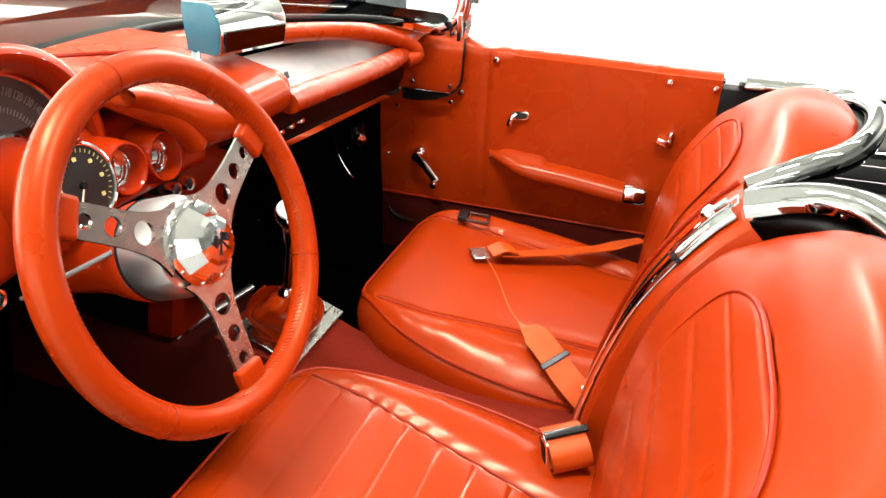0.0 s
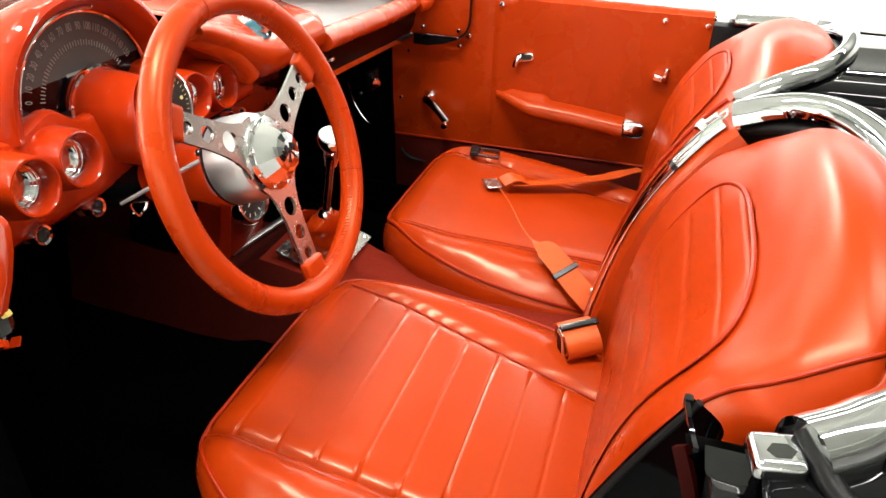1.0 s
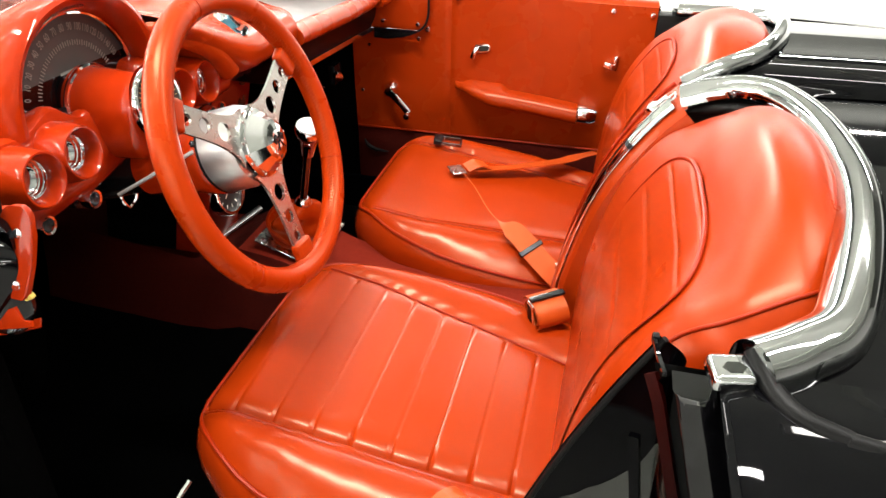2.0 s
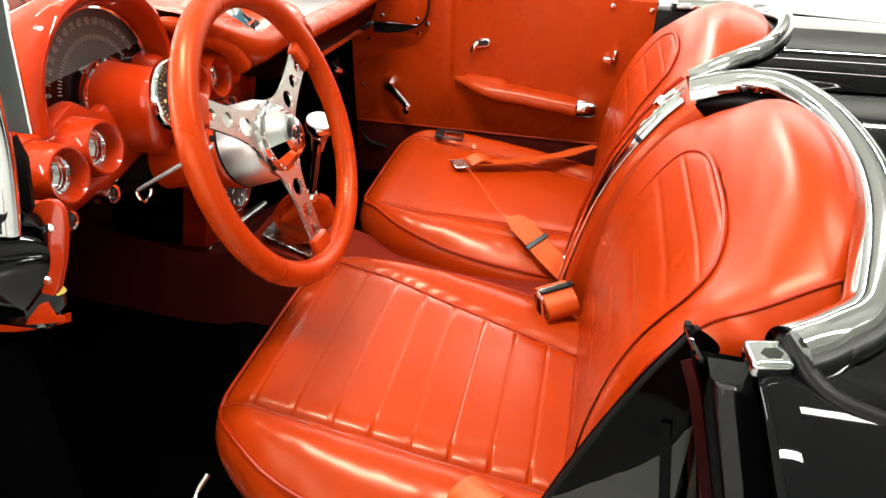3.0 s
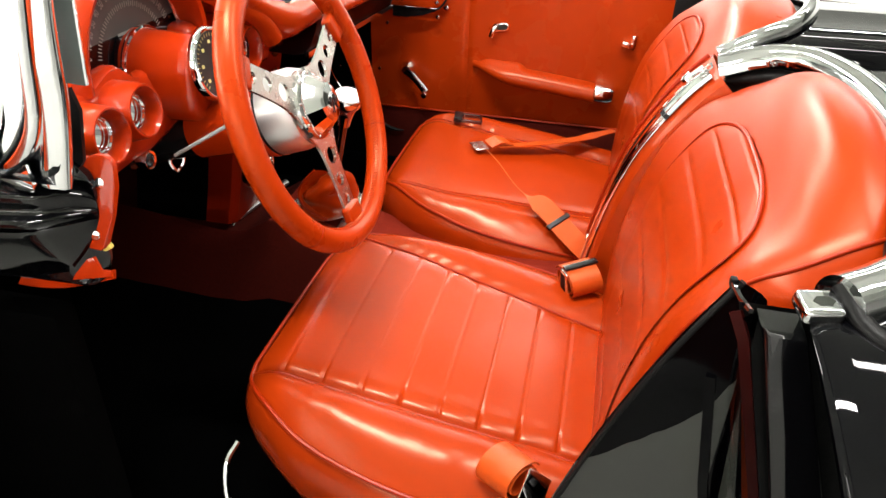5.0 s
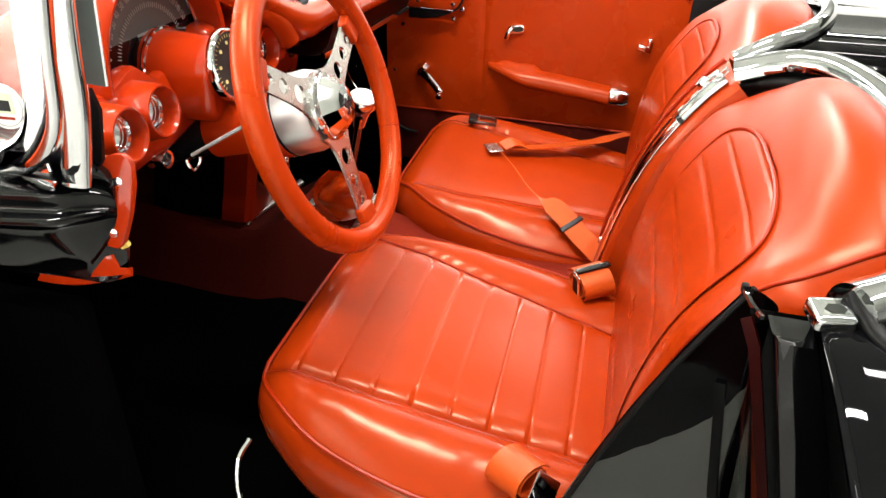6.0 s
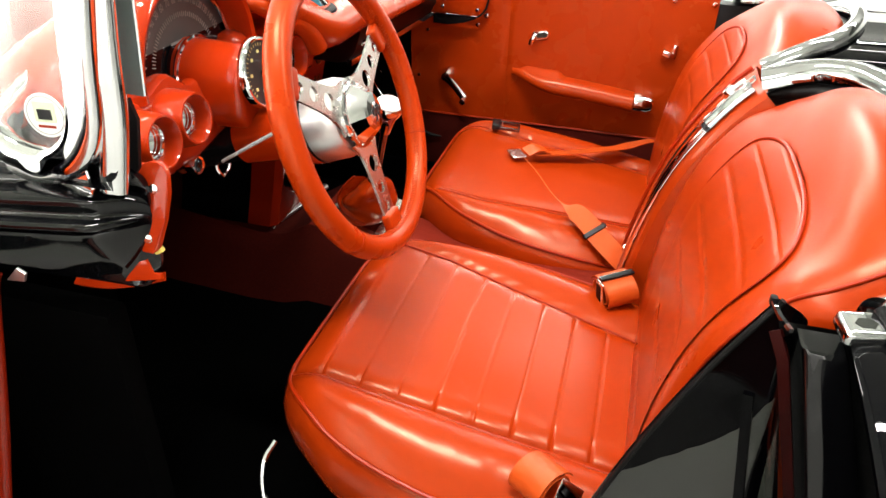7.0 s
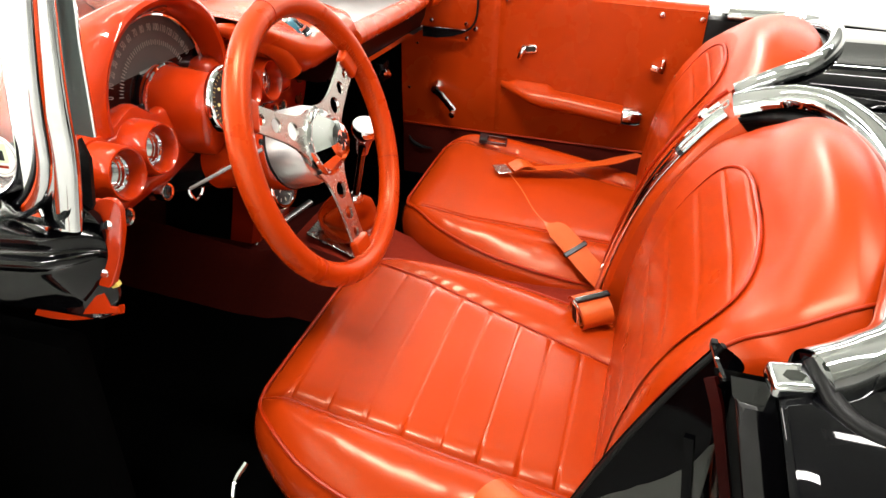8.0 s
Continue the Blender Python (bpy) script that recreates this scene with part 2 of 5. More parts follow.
def strip_light(x, y, across):
    """A hanging tube fitting: a folded white tray, end caps and two rods up to the ceiling."""
    st = thing("strip_light", "white hanging strip light under the ceiling", "strip light", "strip lights", at=(x, y, LAMP_Z))
    if across:
        st.matrix_world = Matrix.Translation((x, y, LAMP_Z)) @ Matrix.Rotation(math.pi / 2, 4, "Z")
    tray = [(-0.10, 0.004), (-0.10, 0.020), (-0.045, 0.070), (0.045, 0.070), (0.10, 0.020), (0.10, 0.004), (0.09, 0.004), (-0.09, 0.004)]
    part("tray", loft(bmesh.new(), [[Vector((dx, a, b)) for a, b in tray] for dx in (-0.63, 0.63)], True), WHITE, st, smooth=False)
    for dx in (-0.637, 0.637):
        part("end_cap", box(0.014, 0.21, 0.072, Matrix.Translation((dx, 0, 0.038)), 0.003), WHITE, st)
    for dx in (-0.45, 0.45):
        part("rod", tube([(dx, 0, 0.068), (dx, 0, 4.2 - LAMP_Z)], 0.004, 8), STEEL, st)


for lx, ly, count, watts, across in ROWS:
    for k in range(count):
        strip_light(lx + (0 if across else PITCH * k), ly + (PITCH * k if across else 0), across)

# ---- the seats ----
SEAT_Y = 0.305


PLAN = spline([(-0.549, 0.122, 0), (-0.5468, 0.142, 0), (-0.541, 0.161, 0), (-0.530, 0.179, 0), (-0.512, 0.196, 0), (-0.484, 0.216, 0), (-0.440, 0.238, 0), (-0.360, 0.258, 0), (-0.270, 0.266, 0), (-0.150, 0.258, 0), (-0.055, 0.236, 0)], 8)
INNER = [(-0.549, 0.190), (-0.41, 0.184), (-0.30, 0.158), (-0.20, 0.137), (-0.06, 0.108)]


def cushion_width(x):
    return interp([(p.x, p.y) for p in PLAN], x)


def seam_y(x, inner):
    """Half width of the pleated panel on the tunnel's side or the door's side."""
    return min(interp(INNER, x) if inner else 0.161, cushion_width(x) - 0.006)


def cushion_z(x, y, side, pleats=0.0):
    """Height of the cushion's top; pleats: their depth, on the panel alone."""
    inner = y * side < 0
    w, sm, ay = cushion_width(x), seam_y(x, inner), abs(y)
    z = 0.566 - 0.155 * (x + 0.50) + 0.006 * (1 - (y / 0.26) ** 2)
    if x < -0.49:
        z -= 0.030 * ((-0.49 - x) / 0.06) ** 2
    t = max(0.0, (ay - sm) / (w - sm))
    size = min(1.0, (w - sm) / 0.085)
    z += size * (0.017 * math.sin(math.pi * min(1.0, t) ** (1.0 if inner else 0.75)) - (0.016 if inner else 0.020) * t ** 3)
    z -= 0.003 * size * math.exp(-((ay - sm) / 0.005) ** 2)
    z += 0.0016 * noise.noise((x * 34, y * 22, 1.7)) * smooth01(0.1, 0.4, t) * (1 - smooth01(0.7, 1.0, t))
    if pleats:
        k = math.floor((x + 0.500) / 0.0515)
        d = ((x + 0.500) % 0.0515) / 0.0515
        edge = min(d, 1 - d) * 0.0515
        seam = sm - ay
        near = smooth01(0.055, 0.012, seam) * (0.55 if inner else 1.0)
        deep = 0.0003 + 0.0006 * abs(noise.noise((round((x + 0.500) / 0.0515) * 3.7, 0.5, 0.9))) + 0.0006 * smooth01(-0.40, -0.20, x)
        z += 0.003 - pleats * (deep + 0.0016 * near) * math.exp(-(edge / 0.0019) ** 2)
        z += pleats * near * (0.0022 * math.sin(math.pi * d) ** 0.6 + 0.0008 * noise.noise((k * 1.9, 3.1, 0.4)))
        z -= (0.0035 if inner else 0.0105) * max(0.0, 1 - seam / 0.036) ** 2
        z += 0.0012 * noise.noise((x * 13, y * 7, 0.3))
    return z


BACK = [(-0.100, 0.450), (-0.088, 0.560), (-0.070, 0.680), (-0.047, 0.765), (-0.008, 0.836), (0.019, 0.880), (0.046, 0.922), (0.076, 0.951), (0.107, 0.951), (0.140, 0.925), (0.160, 0.884), (0.170, 0.82)]
BACK_W = [(0, 0.201), (0.12, 0.209), (0.28, 0.218), (0.42, 0.224), (0.52, 0.228), (0.62, 0.226), (0.72, 0.216), (0.8, 0.199), (0.88, 0.177), (1.0, 0.154)]
BACK_C = spline([(x, 0, z) for x, z in BACK], 8)


def back_frame(s):
    k = s * (len(BACK_C) - 1)
    n = len(BACK_C) - 1
    i = min(int(k), n - 1)
    p = BACK_C[i].lerp(BACK_C[i + 1], k - i)
    t0 = BACK_C[min(i + 4, n)] - BACK_C[max(i - 4, 0)]
    t1 = BACK_C[min(i + 5, n)] - BACK_C[max(i - 3, 0)]
    t = t0.normalized().lerp(t1.normalized(), k - i).normalized()
    return p, Vector((-t.z, 0, t.x))


CORE = Vector((0.085, 0, 0.855))


def back_point(s, u, lift=0.0, wide=0.0):
    """A point of the backrest; u runs from -1 to 1 across its front, and beyond round its flanks."""
    p, nrm = back_frame(s)
    a = abs(u)
    w = interp(BACK_W, s)
    bol = 0.013 * smooth01(0.0, 0.16, s) * (1 - smooth01(0.36, 0.66, s)) * smooth01(0.30, 0.95, a)
    roll = 0.052
    w0 = w + 0.030 - roll
    if a < 0.8:
        y, depth = w0 * a / 0.8, 0.0
    else:
        ph = min(1.0, (a - 0.8) / 0.7) * math.pi / 2
        y, depth = w0 + roll * math.sin(ph), roll * (1 - math.cos(ph)) + 0.26 * max(0.0, a - 1.5)
    inward = (-nrm).lerp((CORE - p).normalized(), smooth01(0.20, 0.50, s)).normalized()
    drop = 0.070 * smooth01(0.30, 0.72, s) * (y / w) ** 2.2
    q = p + nrm * (bol + lift) + inward * depth + Vector((0.30, 0, -1.0)) * drop
    if u > 0:
        y *= 1 + wide * smooth01(0.30, 0.60, s)
    return Vector((q.x, math.copysign(y, u), q.z))


def insert_half(s):
    """Half width of the backrest's pleated panel at s, 0 past its arched top."""
    top = 0.464
    if s >= top:
        return 0.0
    w = 0.128 + 0.015 * smooth01(0.1, 0.34, s)
    if s > 0.33:
        w *= max(0.0, 1 - ((s - 0.33) / (top - 0.33)) ** 2.7) ** (1 / 2.7)
    return w


def bucket_seat(label, side, back_dz=0.0, pleats=1.0, shift=0.023, snug=1.0, wide=0.0, crown=0.0):
    seat = thing("bucket_seat", label, "car seat", "bucket seats", at=(0, 0, 0))
    xs = [-0.5489 + 0.0042 * i for i in range(117)]
    rows = []
    for x in xs:
        w = cushion_width(x)
        row = []
        for i in range(61):
            y = (-1 + i / 30) * w
            sm = seam_y(x, y * side < 0)
            row.append(Vector((x, y, cushion_z(x, y, side) - 0.008 * smooth01(sm - 0.003, sm - 0.014, abs(y)))))
        rows.append(row)
    cushion = part("cushion", loft(bmesh.new(), rows), VINYL, seat)
    # boxing that rolls under from the rim
    rim = [(p.x, -p.y) for p in PLAN[::-1]] + [(-0.549, (-1 + 0.1 * k) * PLAN[0].y) for k in range(1, 20)] + [(p.x, p.y) for p in PLAN]
    rows = []
    for k, (x, y) in enumerate(rim):
        (xa, ya), (xb, yb) = rim[max(k - 2, 0)], rim[min(k + 2, len(rim) - 1)]
        out = Vector((ya - yb, xb - xa, 0)).normalized() * (-1 if (ya - yb) * (x + 0.25) + (xb - xa) * y < 0 else 1)
        zt = cushion_z(max(x, -0.5489), y, side)
        fold = 0.0025 * noise.noise((x * 14, y * 14, 0.2))
        rows.append([Vector((x, y, zt)) + out * (d + fold * (0 if n == 0 else 1)) + Vector((0, 0, dz)) for n, (d, dz) in enumerate(((0, -0.001), (0.003, -0.004), (0.009, -0.016), (0.0135, -0.036), (0.0135, -0.060), (0.009, -0.085), (0.0, -0.110), (-0.014, -0.135), (-0.032, -0.160), (-0.05, -0.17)))])
    part("boxing", loft(bmesh.new(), rows), VINYL, cushion)
    # pleated panel let into the cushion
    rows = []
    for i in range(230):
        x = -0.5405 + i * (0.480 / 229)
        y0, y1 = -seam_y(x, side > 0), seam_y(x, side < 0)
        rows.append([Vector((x, y0 + (y1 - y0) * k / 40, cushion_z(x, y0 + (y1 - y0) * k / 40, side, pleats) - (0.007 if k in (0, 40) else 0))) for k in range(41)])
    part("pleated_panel", loft(bmesh.new(), rows), VINYL, cushion)
    for sgn in (-1, 1):
        P = [(x, sgn * seam_y(x, sgn * side < 0), cushion_z(x, sgn * seam_y(x, sgn * side < 0), side) + 0.0015) for x in [(-0.538 if sgn * side > 0 else -0.50) + 0.02 * i for i in range(24 if sgn * side > 0 else 22)]]
        part("piping", tube(P, 0.0022, 8), PIPING, cushion)
    rim = [-0.075 - 0.02 * i for i in range(22)] + [-0.505, -0.515, -0.525, -0.533, -0.539, -0.544]
    P = [(x, -cushion_width(x) - 0.002, cushion_z(x, -cushion_width(x), side) + 0.001) for x in rim]
    w = cushion_width(-0.547)
    P += [(-0.5485, a * w, cushion_z(-0.547, a * w, side) + 0.001) for a in [-0.95 + 0.1 * i for i in range(20)]]
    P += [(x, cushion_width(x) + 0.002, cushion_z(x, cushion_width(x), side) + 0.001) for x in rim[::-1]]
    part("piping", tube(P, 0.0030, 8), PIPING, cushion)
    # backrest
    us = [-2 + i / 20 for i in range(81)]
    rows = []
    for i in range(161):
        s = i / 160
        h = snug * insert_half(s) if s > 0.04 else 0.0
        row = []
        for u in us:
            q = back_point(s, u, 0.0, wide)
            inside = h > 0.008 and abs(q.y - side * shift) < h - 0.006
            row.append(back_point(s, u, -0.005, wide) if inside else q)
        rows.append(row)
    back = part("backrest", loft(bmesh.new(), rows), VINYL_BACK, seat)
    # pleated panel of the backrest
    rows = []
    for i in range(120):
        s = 0.03 + 0.4338 * i / 119
        h = snug * insert_half(s)
        w = interp(BACK_W, s)
        d = ((s - 0.02) % 0.062) / 0.062
        g = math.exp(-((min(d, 1 - d) * 0.062) / 0.0042) ** 2)
        rows.append([back_point(s, (side * shift + h * (-1 + k / 12)) / w, 0.0020 + 0.0026 * (1 - abs(-1 + k / 12) ** 6) - 0.0015 * g * (1 - abs(-1 + k / 12) ** 8), wide) for k in range(25)])
    part("pleated_panel", loft(bmesh.new(), rows), VINYL_BACK, back)
    P = [back_point(s, (side * shift - snug * insert_half(s)) / interp(BACK_W, s), 0.003, wide) for s in [0.29 + 0.1735 * (1 - (1 - i / 40) ** 2) for i in range(41)]]
    P += [back_point(s, (side * shift + snug * insert_half(s)) / interp(BACK_W, s), 0.003, wide) for s in [0.29 + 0.1735 * (1 - (1 - i / 40) ** 2) for i in range(40, -1, -1)]]
    part("piping", tube(P, 0.0028, 8, scale=lambda f: 0.12 + 0.88 * min(1.0, 3 * min(f, 1 - f))), PIPING, back)
    part("piping", tube([back_point(i / 60, side * (1.06 - 0.215 * smooth01(0.36, 0.76, i / 60)), 0.001, wide) for i in range(57)], 0.0020, 8), PIPING, back)
    back.location.z = back_dz
    for v in back.data.vertices:
        v.co.x += crown * smooth01(0.885, 0.945, v.co.z) * smooth01(0.05, 0.12, v.co.x)
    # frame under the cushion
    part("seat_base", box(0.36, 0.40, 0.10, Matrix.Translation((-0.29, 0, 0.36)), 0.012), BLACK_MET, seat)
    return seat


driver_seat = bucket_seat("red vinyl bucket seat behind the steering wheel", -1)
driver_seat.matrix_basis = Matrix.Translation((0, -SEAT_Y, 0.003))
passenger_seat = bucket_seat("red vinyl bucket seat with belts lying on it", 1, -0.014, 0.12, 0.030, 0.76, 0.16, 0.036)
passenger_seat.matrix_basis = Matrix.Translation((0, SEAT_Y, -0.003))

# adjusting handle at the cushion's foot
P = spline([(-0.557, -0.50, 0.468), (-0.563, -0.525, 0.45), (-0.555, -0.545, 0.40), (-0.52, -0.555, 0.355), (-0.46, -0.55, 0.33), (-0.40, -0.52, 0.33)], 6)
part("adjuster_handle", tube([p - Vector((0, -SEAT_Y, 0.003)) for p in P], 0.0045, 8), CHROME, driver_seat, "bent chrome adjuster handle")

# ---- floor pan, tunnel and kick panels ----
tub = thing("car_floor", "dark carpeted floor pan of the car", "car floor", kind="structure")
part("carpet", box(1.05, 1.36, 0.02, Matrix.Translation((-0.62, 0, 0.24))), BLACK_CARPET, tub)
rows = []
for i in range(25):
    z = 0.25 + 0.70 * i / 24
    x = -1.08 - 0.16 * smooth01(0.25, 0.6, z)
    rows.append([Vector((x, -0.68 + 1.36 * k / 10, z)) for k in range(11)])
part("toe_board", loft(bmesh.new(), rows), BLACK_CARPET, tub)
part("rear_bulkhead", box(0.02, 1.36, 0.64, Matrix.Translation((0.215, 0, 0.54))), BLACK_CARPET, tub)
for y in (-0.655, 0.71):
    part("sill", box(1.2, 0.05, 0.16, Matrix.Translation((-0.55, y, 0.27)), 0.01), BLACK, tub)

TUN = [(-1.10, 0.56, 0.16), (-0.95, 0.535, 0.155), (-0.80, 0.515, 0.15), (-0.75, 0.520, 0.148), (-0.70, 0.550, 0.145), (-0.62, 0.535, 0.14), (-0.54, 0.505, 0.13), (-0.45, 0.49, 0.105), (-0.30, 0.485, 0.09), (-0.05, 0.485, 0.085)]


def tunnel_z(x):
    return interp([(a, b) for a, b, c in TUN], x)


def tunnel_w(x):
    return interp([(a, c) for a, b, c in TUN], x)


TUN_Y = 0.02
tunnel = thing("centre_tunnel", "red carpeted transmission tunnel between the seats", "tunnel", kind="structure")
rows = []
for i in range(70):
    x = -1.10 + 1.06 * i / 69
    w, zt = tunnel_w(x), tunnel_z(x)
    row = []
    for k in range(41):
        a = -1 + k / 20
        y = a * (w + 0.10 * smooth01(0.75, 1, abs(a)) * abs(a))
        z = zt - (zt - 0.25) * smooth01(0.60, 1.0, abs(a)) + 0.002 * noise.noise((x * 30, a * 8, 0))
        row.append(Vector((x, TUN_Y + y, z)))
    rows.append(row)
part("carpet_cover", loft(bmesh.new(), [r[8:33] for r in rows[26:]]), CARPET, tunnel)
# front, sides and foot get darker carpet: the dash's shade as colour
part("carpet_front", loft(bmesh.new(), [r[8:33] for r in rows[:27]]), DIM_CARPET, tunnel, "carpet ahead of the lever, darkened for the dash's shade")
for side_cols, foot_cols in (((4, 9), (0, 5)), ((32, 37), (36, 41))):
    part("carpet_side", loft(bmesh.new(), [r[slice(*side_cols)] for r in rows]), DIM_CARPET, tunnel, "carpeted tunnel side, its red darkened for shade")
    part("carpet_foot", loft(bmesh.new(), [r[slice(*foot_cols)] for r in rows]), BLACK_CARPET, tunnel, "carpet at the tunnel's foot, blackened for shade")

# ---- panel between the seats, with its bright strip ----
FALL = [(-0.126, 0.49), (-0.116, 0.57), (-0.098, 0.655), (-0.073, 0.735), (-0.041, 0.798), (-0.008, 0.848), (0.020, 0.880)]
waterfall = thing("rear_console", "red vinyl panel falling between the two seats", "car console")
C = spline([(x, 0, z) for x, z in FALL], 8)
rows = []
for i, p in enumerate(C):
    t = (C[min(i + 1, len(C) - 1)] - C[max(i - 1, 0)]).normalized()
    nrm = Vector((-t.z, 0, t.x))
    rows.append([p + nrm * (0.012 * (1 - (abs(a) ** 3)) - 0.05 * smooth01(0.8, 1.0, abs(a))) + Vector((0, a * 0.085, 0)) for a in [-1 + k / 12 for k in range(25)]])
part("panel", loft(bmesh.new(), rows), VINYL, waterfall)


def fall_pt(i, y, lift):
    p = C[i]
    t = (C[min(i + 1, len(C) - 1)] - C[max(i - 1, 0)]).normalized()
    return p + Vector((-t.z, 0, t.x)) * (0.012 + lift) + Vector((0, y, 0))


bar = [(0.0105 * math.cos(math.pi * k / 10), 0.008 * math.sin(math.pi * k / 10)) for k in range(11)]
part("chrome_strip", sweep([fall_pt(i, -0.036, 0.0) for i in range(5, 34)], bar, up=(-1, 0, 0.35)), CHROME, waterfall, "bright chrome strip")
cap = [(0.0150 * math.cos(math.pi * k / 12), 0.0125 * math.sin(math.pi * k / 12) ** 0.8) for k in range(13)]
part("chrome_cap", sweep([fall_pt(i, -0.036, 0.0005) for i in range(34, 47)], cap, up=(-1, 0, 0.6)), TRIM_CHROME, waterfall, "bright chrome cap")
part("cap_joint", sweep([fall_pt(33, -0.036, 0.0), fall_pt(34, -0.036, 0.0)], [(a * 0.93, b * 0.9) for a, b in cap], up=(-1, 0, 0.6)), BLACK_MET, waterfall)
part("piping", tube([fall_pt(i, 0.058, -0.001) for i in range(4, 48)], 0.0035, 8), PIPING, waterfall)
loop = [fall_pt(i, 0.003, 0.003) for i in range(31, 48)] + [fall_pt(47, -0.008, 0.003), fall_pt(47, -0.017, 0.003)] + [fall_pt(i, -0.019, 0.003) for i in range(46, 33, -1)] + [fall_pt(32, -0.012, 0.003)]
part("wire_frame", tube(loop, 0.0016, 6, True), CHROME, waterfall, "thin chrome wire frame")
part("edge_strip", tube([fall_pt(i, 0.003 + 0.0008 * (i - 24), 0.001) for i in range(16, 32)], 0.0016, 6), RUBBER, waterfall)
latch = part("latch", lathe([(0.012, 0), (0.012, 0.008), (0.008, 0.014), (0, 0.015)], 18, axis_pose(fall_pt(40, 0.002, 0.0), (-0.8, 0, 0.6))), CHROME, waterfall)
part("latch_tongue", box(0.012, 0.03, 0.008, axis_pose(fall_pt(42, 0.0, 0.006), (-0.7, 0, 0.7)), 0.002), CHROME, latch)
screw(waterfall, fall_pt(33, 0.006, 0.0), (-0.8, 0, 0.5))
screw(waterfall, fall_pt(8, -0.012, 0.004), (-1, 0, 0.3), 0.007)

# ---- body behind the seats ----
body = thing("convertible", "gloss black convertible with a bright cockpit trim", "car")
TRIMS = {
    1: [(0.011, -0.040, 0.898), (0.055, -0.050, 0.916), (0.090, -0.070, 0.927), (0.120, -0.110, 0.933), (0.142, -0.190, 0.936), (0.150, -0.280, 0.936), (0.147, -0.370, 0.934), (0.129, -0.470, 0.930), (0.093, -0.586, 0.925), (0.057, -0.628, 0.923), (0.024, -0.652, 0.921)],
    -1: [(0.012, 0.005, 0.900), (0.062, 0.012, 0.928), (0.112, 0.050, 0.942), (0.152, 0.140, 0.945), (0.178, 0.250, 0.940), (0.192, 0.360, 0.925), (0.197, 0.450, 0.910), (0.185, 0.530, 0.895), (0.150, 0.595, 0.884), (0.085, 0.625, 0.876), (0.040, 0.640, 0.872)],
}
band = [(0.0215 * math.cos(math.pi * k / 14), -0.012 + 0.026 * math.sin(math.pi * k / 14) ** 0.85) for k in range(15)]
for sgn in (1, -1):
    P = spline(TRIMS[sgn], 8)
    part("cockpit_trim", sweep(P, band if sgn > 0 else [(a * 0.62, b * 0.75) for a, b in band], up=(0, 0, 1)), TRIM_CHROME, body, "curved bright cockpit trim")
    part("trim_seal", tube([p + Vector((-0.010, -0.004 * sgn, -0.031)) for p in P[2 if sgn > 0 else 8:-14]], 0.0115, 12, scale=lambda f: 0.35 + 0.65 * smooth01(0.0, 0.14, f)), RUBBER, body)
    if sgn > 0:
        part("bulkhead_skirt", loft(bmesh.new(), [[p + Vector((0.004, 0, -0.012)), p + Vector((0.006, 0, -0.04)), p + Vector((0.018, 0, -0.14))] for p in P[1:-12]]), RUBBER, body)
    # deck behind the trim
    rows = []
    for p, k in zip(P, range(len(P))):
        far_y = sgn * (0.0 - 0.86 * (k / (len(P) - 1)) ** 1.3)
        far = Vector((1.25, far_y, 0.80 - 0.16 * (far_y / 0.86) ** 2))
        row = []
        for j in range(15):
            f = j / 14
            q = p.lerp(far, f)
            q.z += 0.05 * math.sin(math.pi * f) - 0.012 * (1 - f)
            row.append(q)
        rows.append(row)
    part("rear_deck", loft(bmesh.new(), rows), BLACK, body)

# ---- flank and door jamb on the driver's side ----
SIDE = [(0.650, 0.910), (0.674, 0.908), (0.704, 0.901), (0.745, 0.885), (0.790, 0.855), (0.830, 0.810), (0.855, 0.74), (0.868, 0.64), (0.865, 0.50), (0.84, 0.36)]
sec = spline([(0, -y, z) for y, z in SIDE], 3)
rows = [[p + Vector((d + 0.24 * (0.905 - p.z), e, h)) for p in sec] for d, e, h in ((0.010, 0.012, -0.016), (0.005, 0.002, -0.003), (0.010, 0, 0))]
for i in range(1, 30):
    x = 0.010 + 1.3 * (i / 29) ** 1.3
    rows.append([Vector((x + 0.24 * (0.905 - p.z) * (1 - i / 29), p.y - 0.03 * smooth01(0, 0.6, x), p.z + 0.012 * math.sin(x * 4) - 0.05 * x * x)) for p in sec])
part("quarter_panel", loft(bmesh.new(), rows), BLACK, body)
part("deck_seal", tube(spline([(0.024, -0.645, 0.926), (0.030, -0.656, 0.918), (0.038, -0.670, 0.911), (0.052, -0.684, 0.907), (0.075, -0.692, 0.904), (0.10, -0.696, 0.902), (0.3, -0.71, 0.89)], 6), 0.0070, 10), RUBBER, body)
# pillar that takes the door lock
rows = []
for z, top in ((0.30, 0), (0.60, 0), (0.80, 0), (0.890, 0), (0.8935, 0.003)):
    x0 = -0.021 + 0.28 * (0.893 - z) - top * 0.45
    x1 = x0 + 0.029 + 0.08 * (0.893 - z)
    y = -0.668 + top
    rows.append([Vector(p) for p in ((x0, -0.640, z), (x0, y + 0.005, z), (x0 + 0.0008, y + 0.002, z), (x0 + 0.002, y + 0.0008, z), (x0 + 0.005, y, z), (x1 - 0.005, y, z), (x1 - 0.002, y + 0.0008, z), (x1 - 0.0008, y + 0.002, z), (x1, y + 0.005, z), (x1, -0.640, z))])
part("door_pillar", loft(bmesh.new(), rows, True), ENAMEL, body)
rows = [[Vector((x + 0.28 * (0.893 - z), -0.632, z)) for x in (-0.034, 0.0, 0.03, 0.07)] for z in (0.30, 0.5, 0.7, 0.892)]
part("pillar_back", loft(bmesh.new(), rows), RUBBER, body)
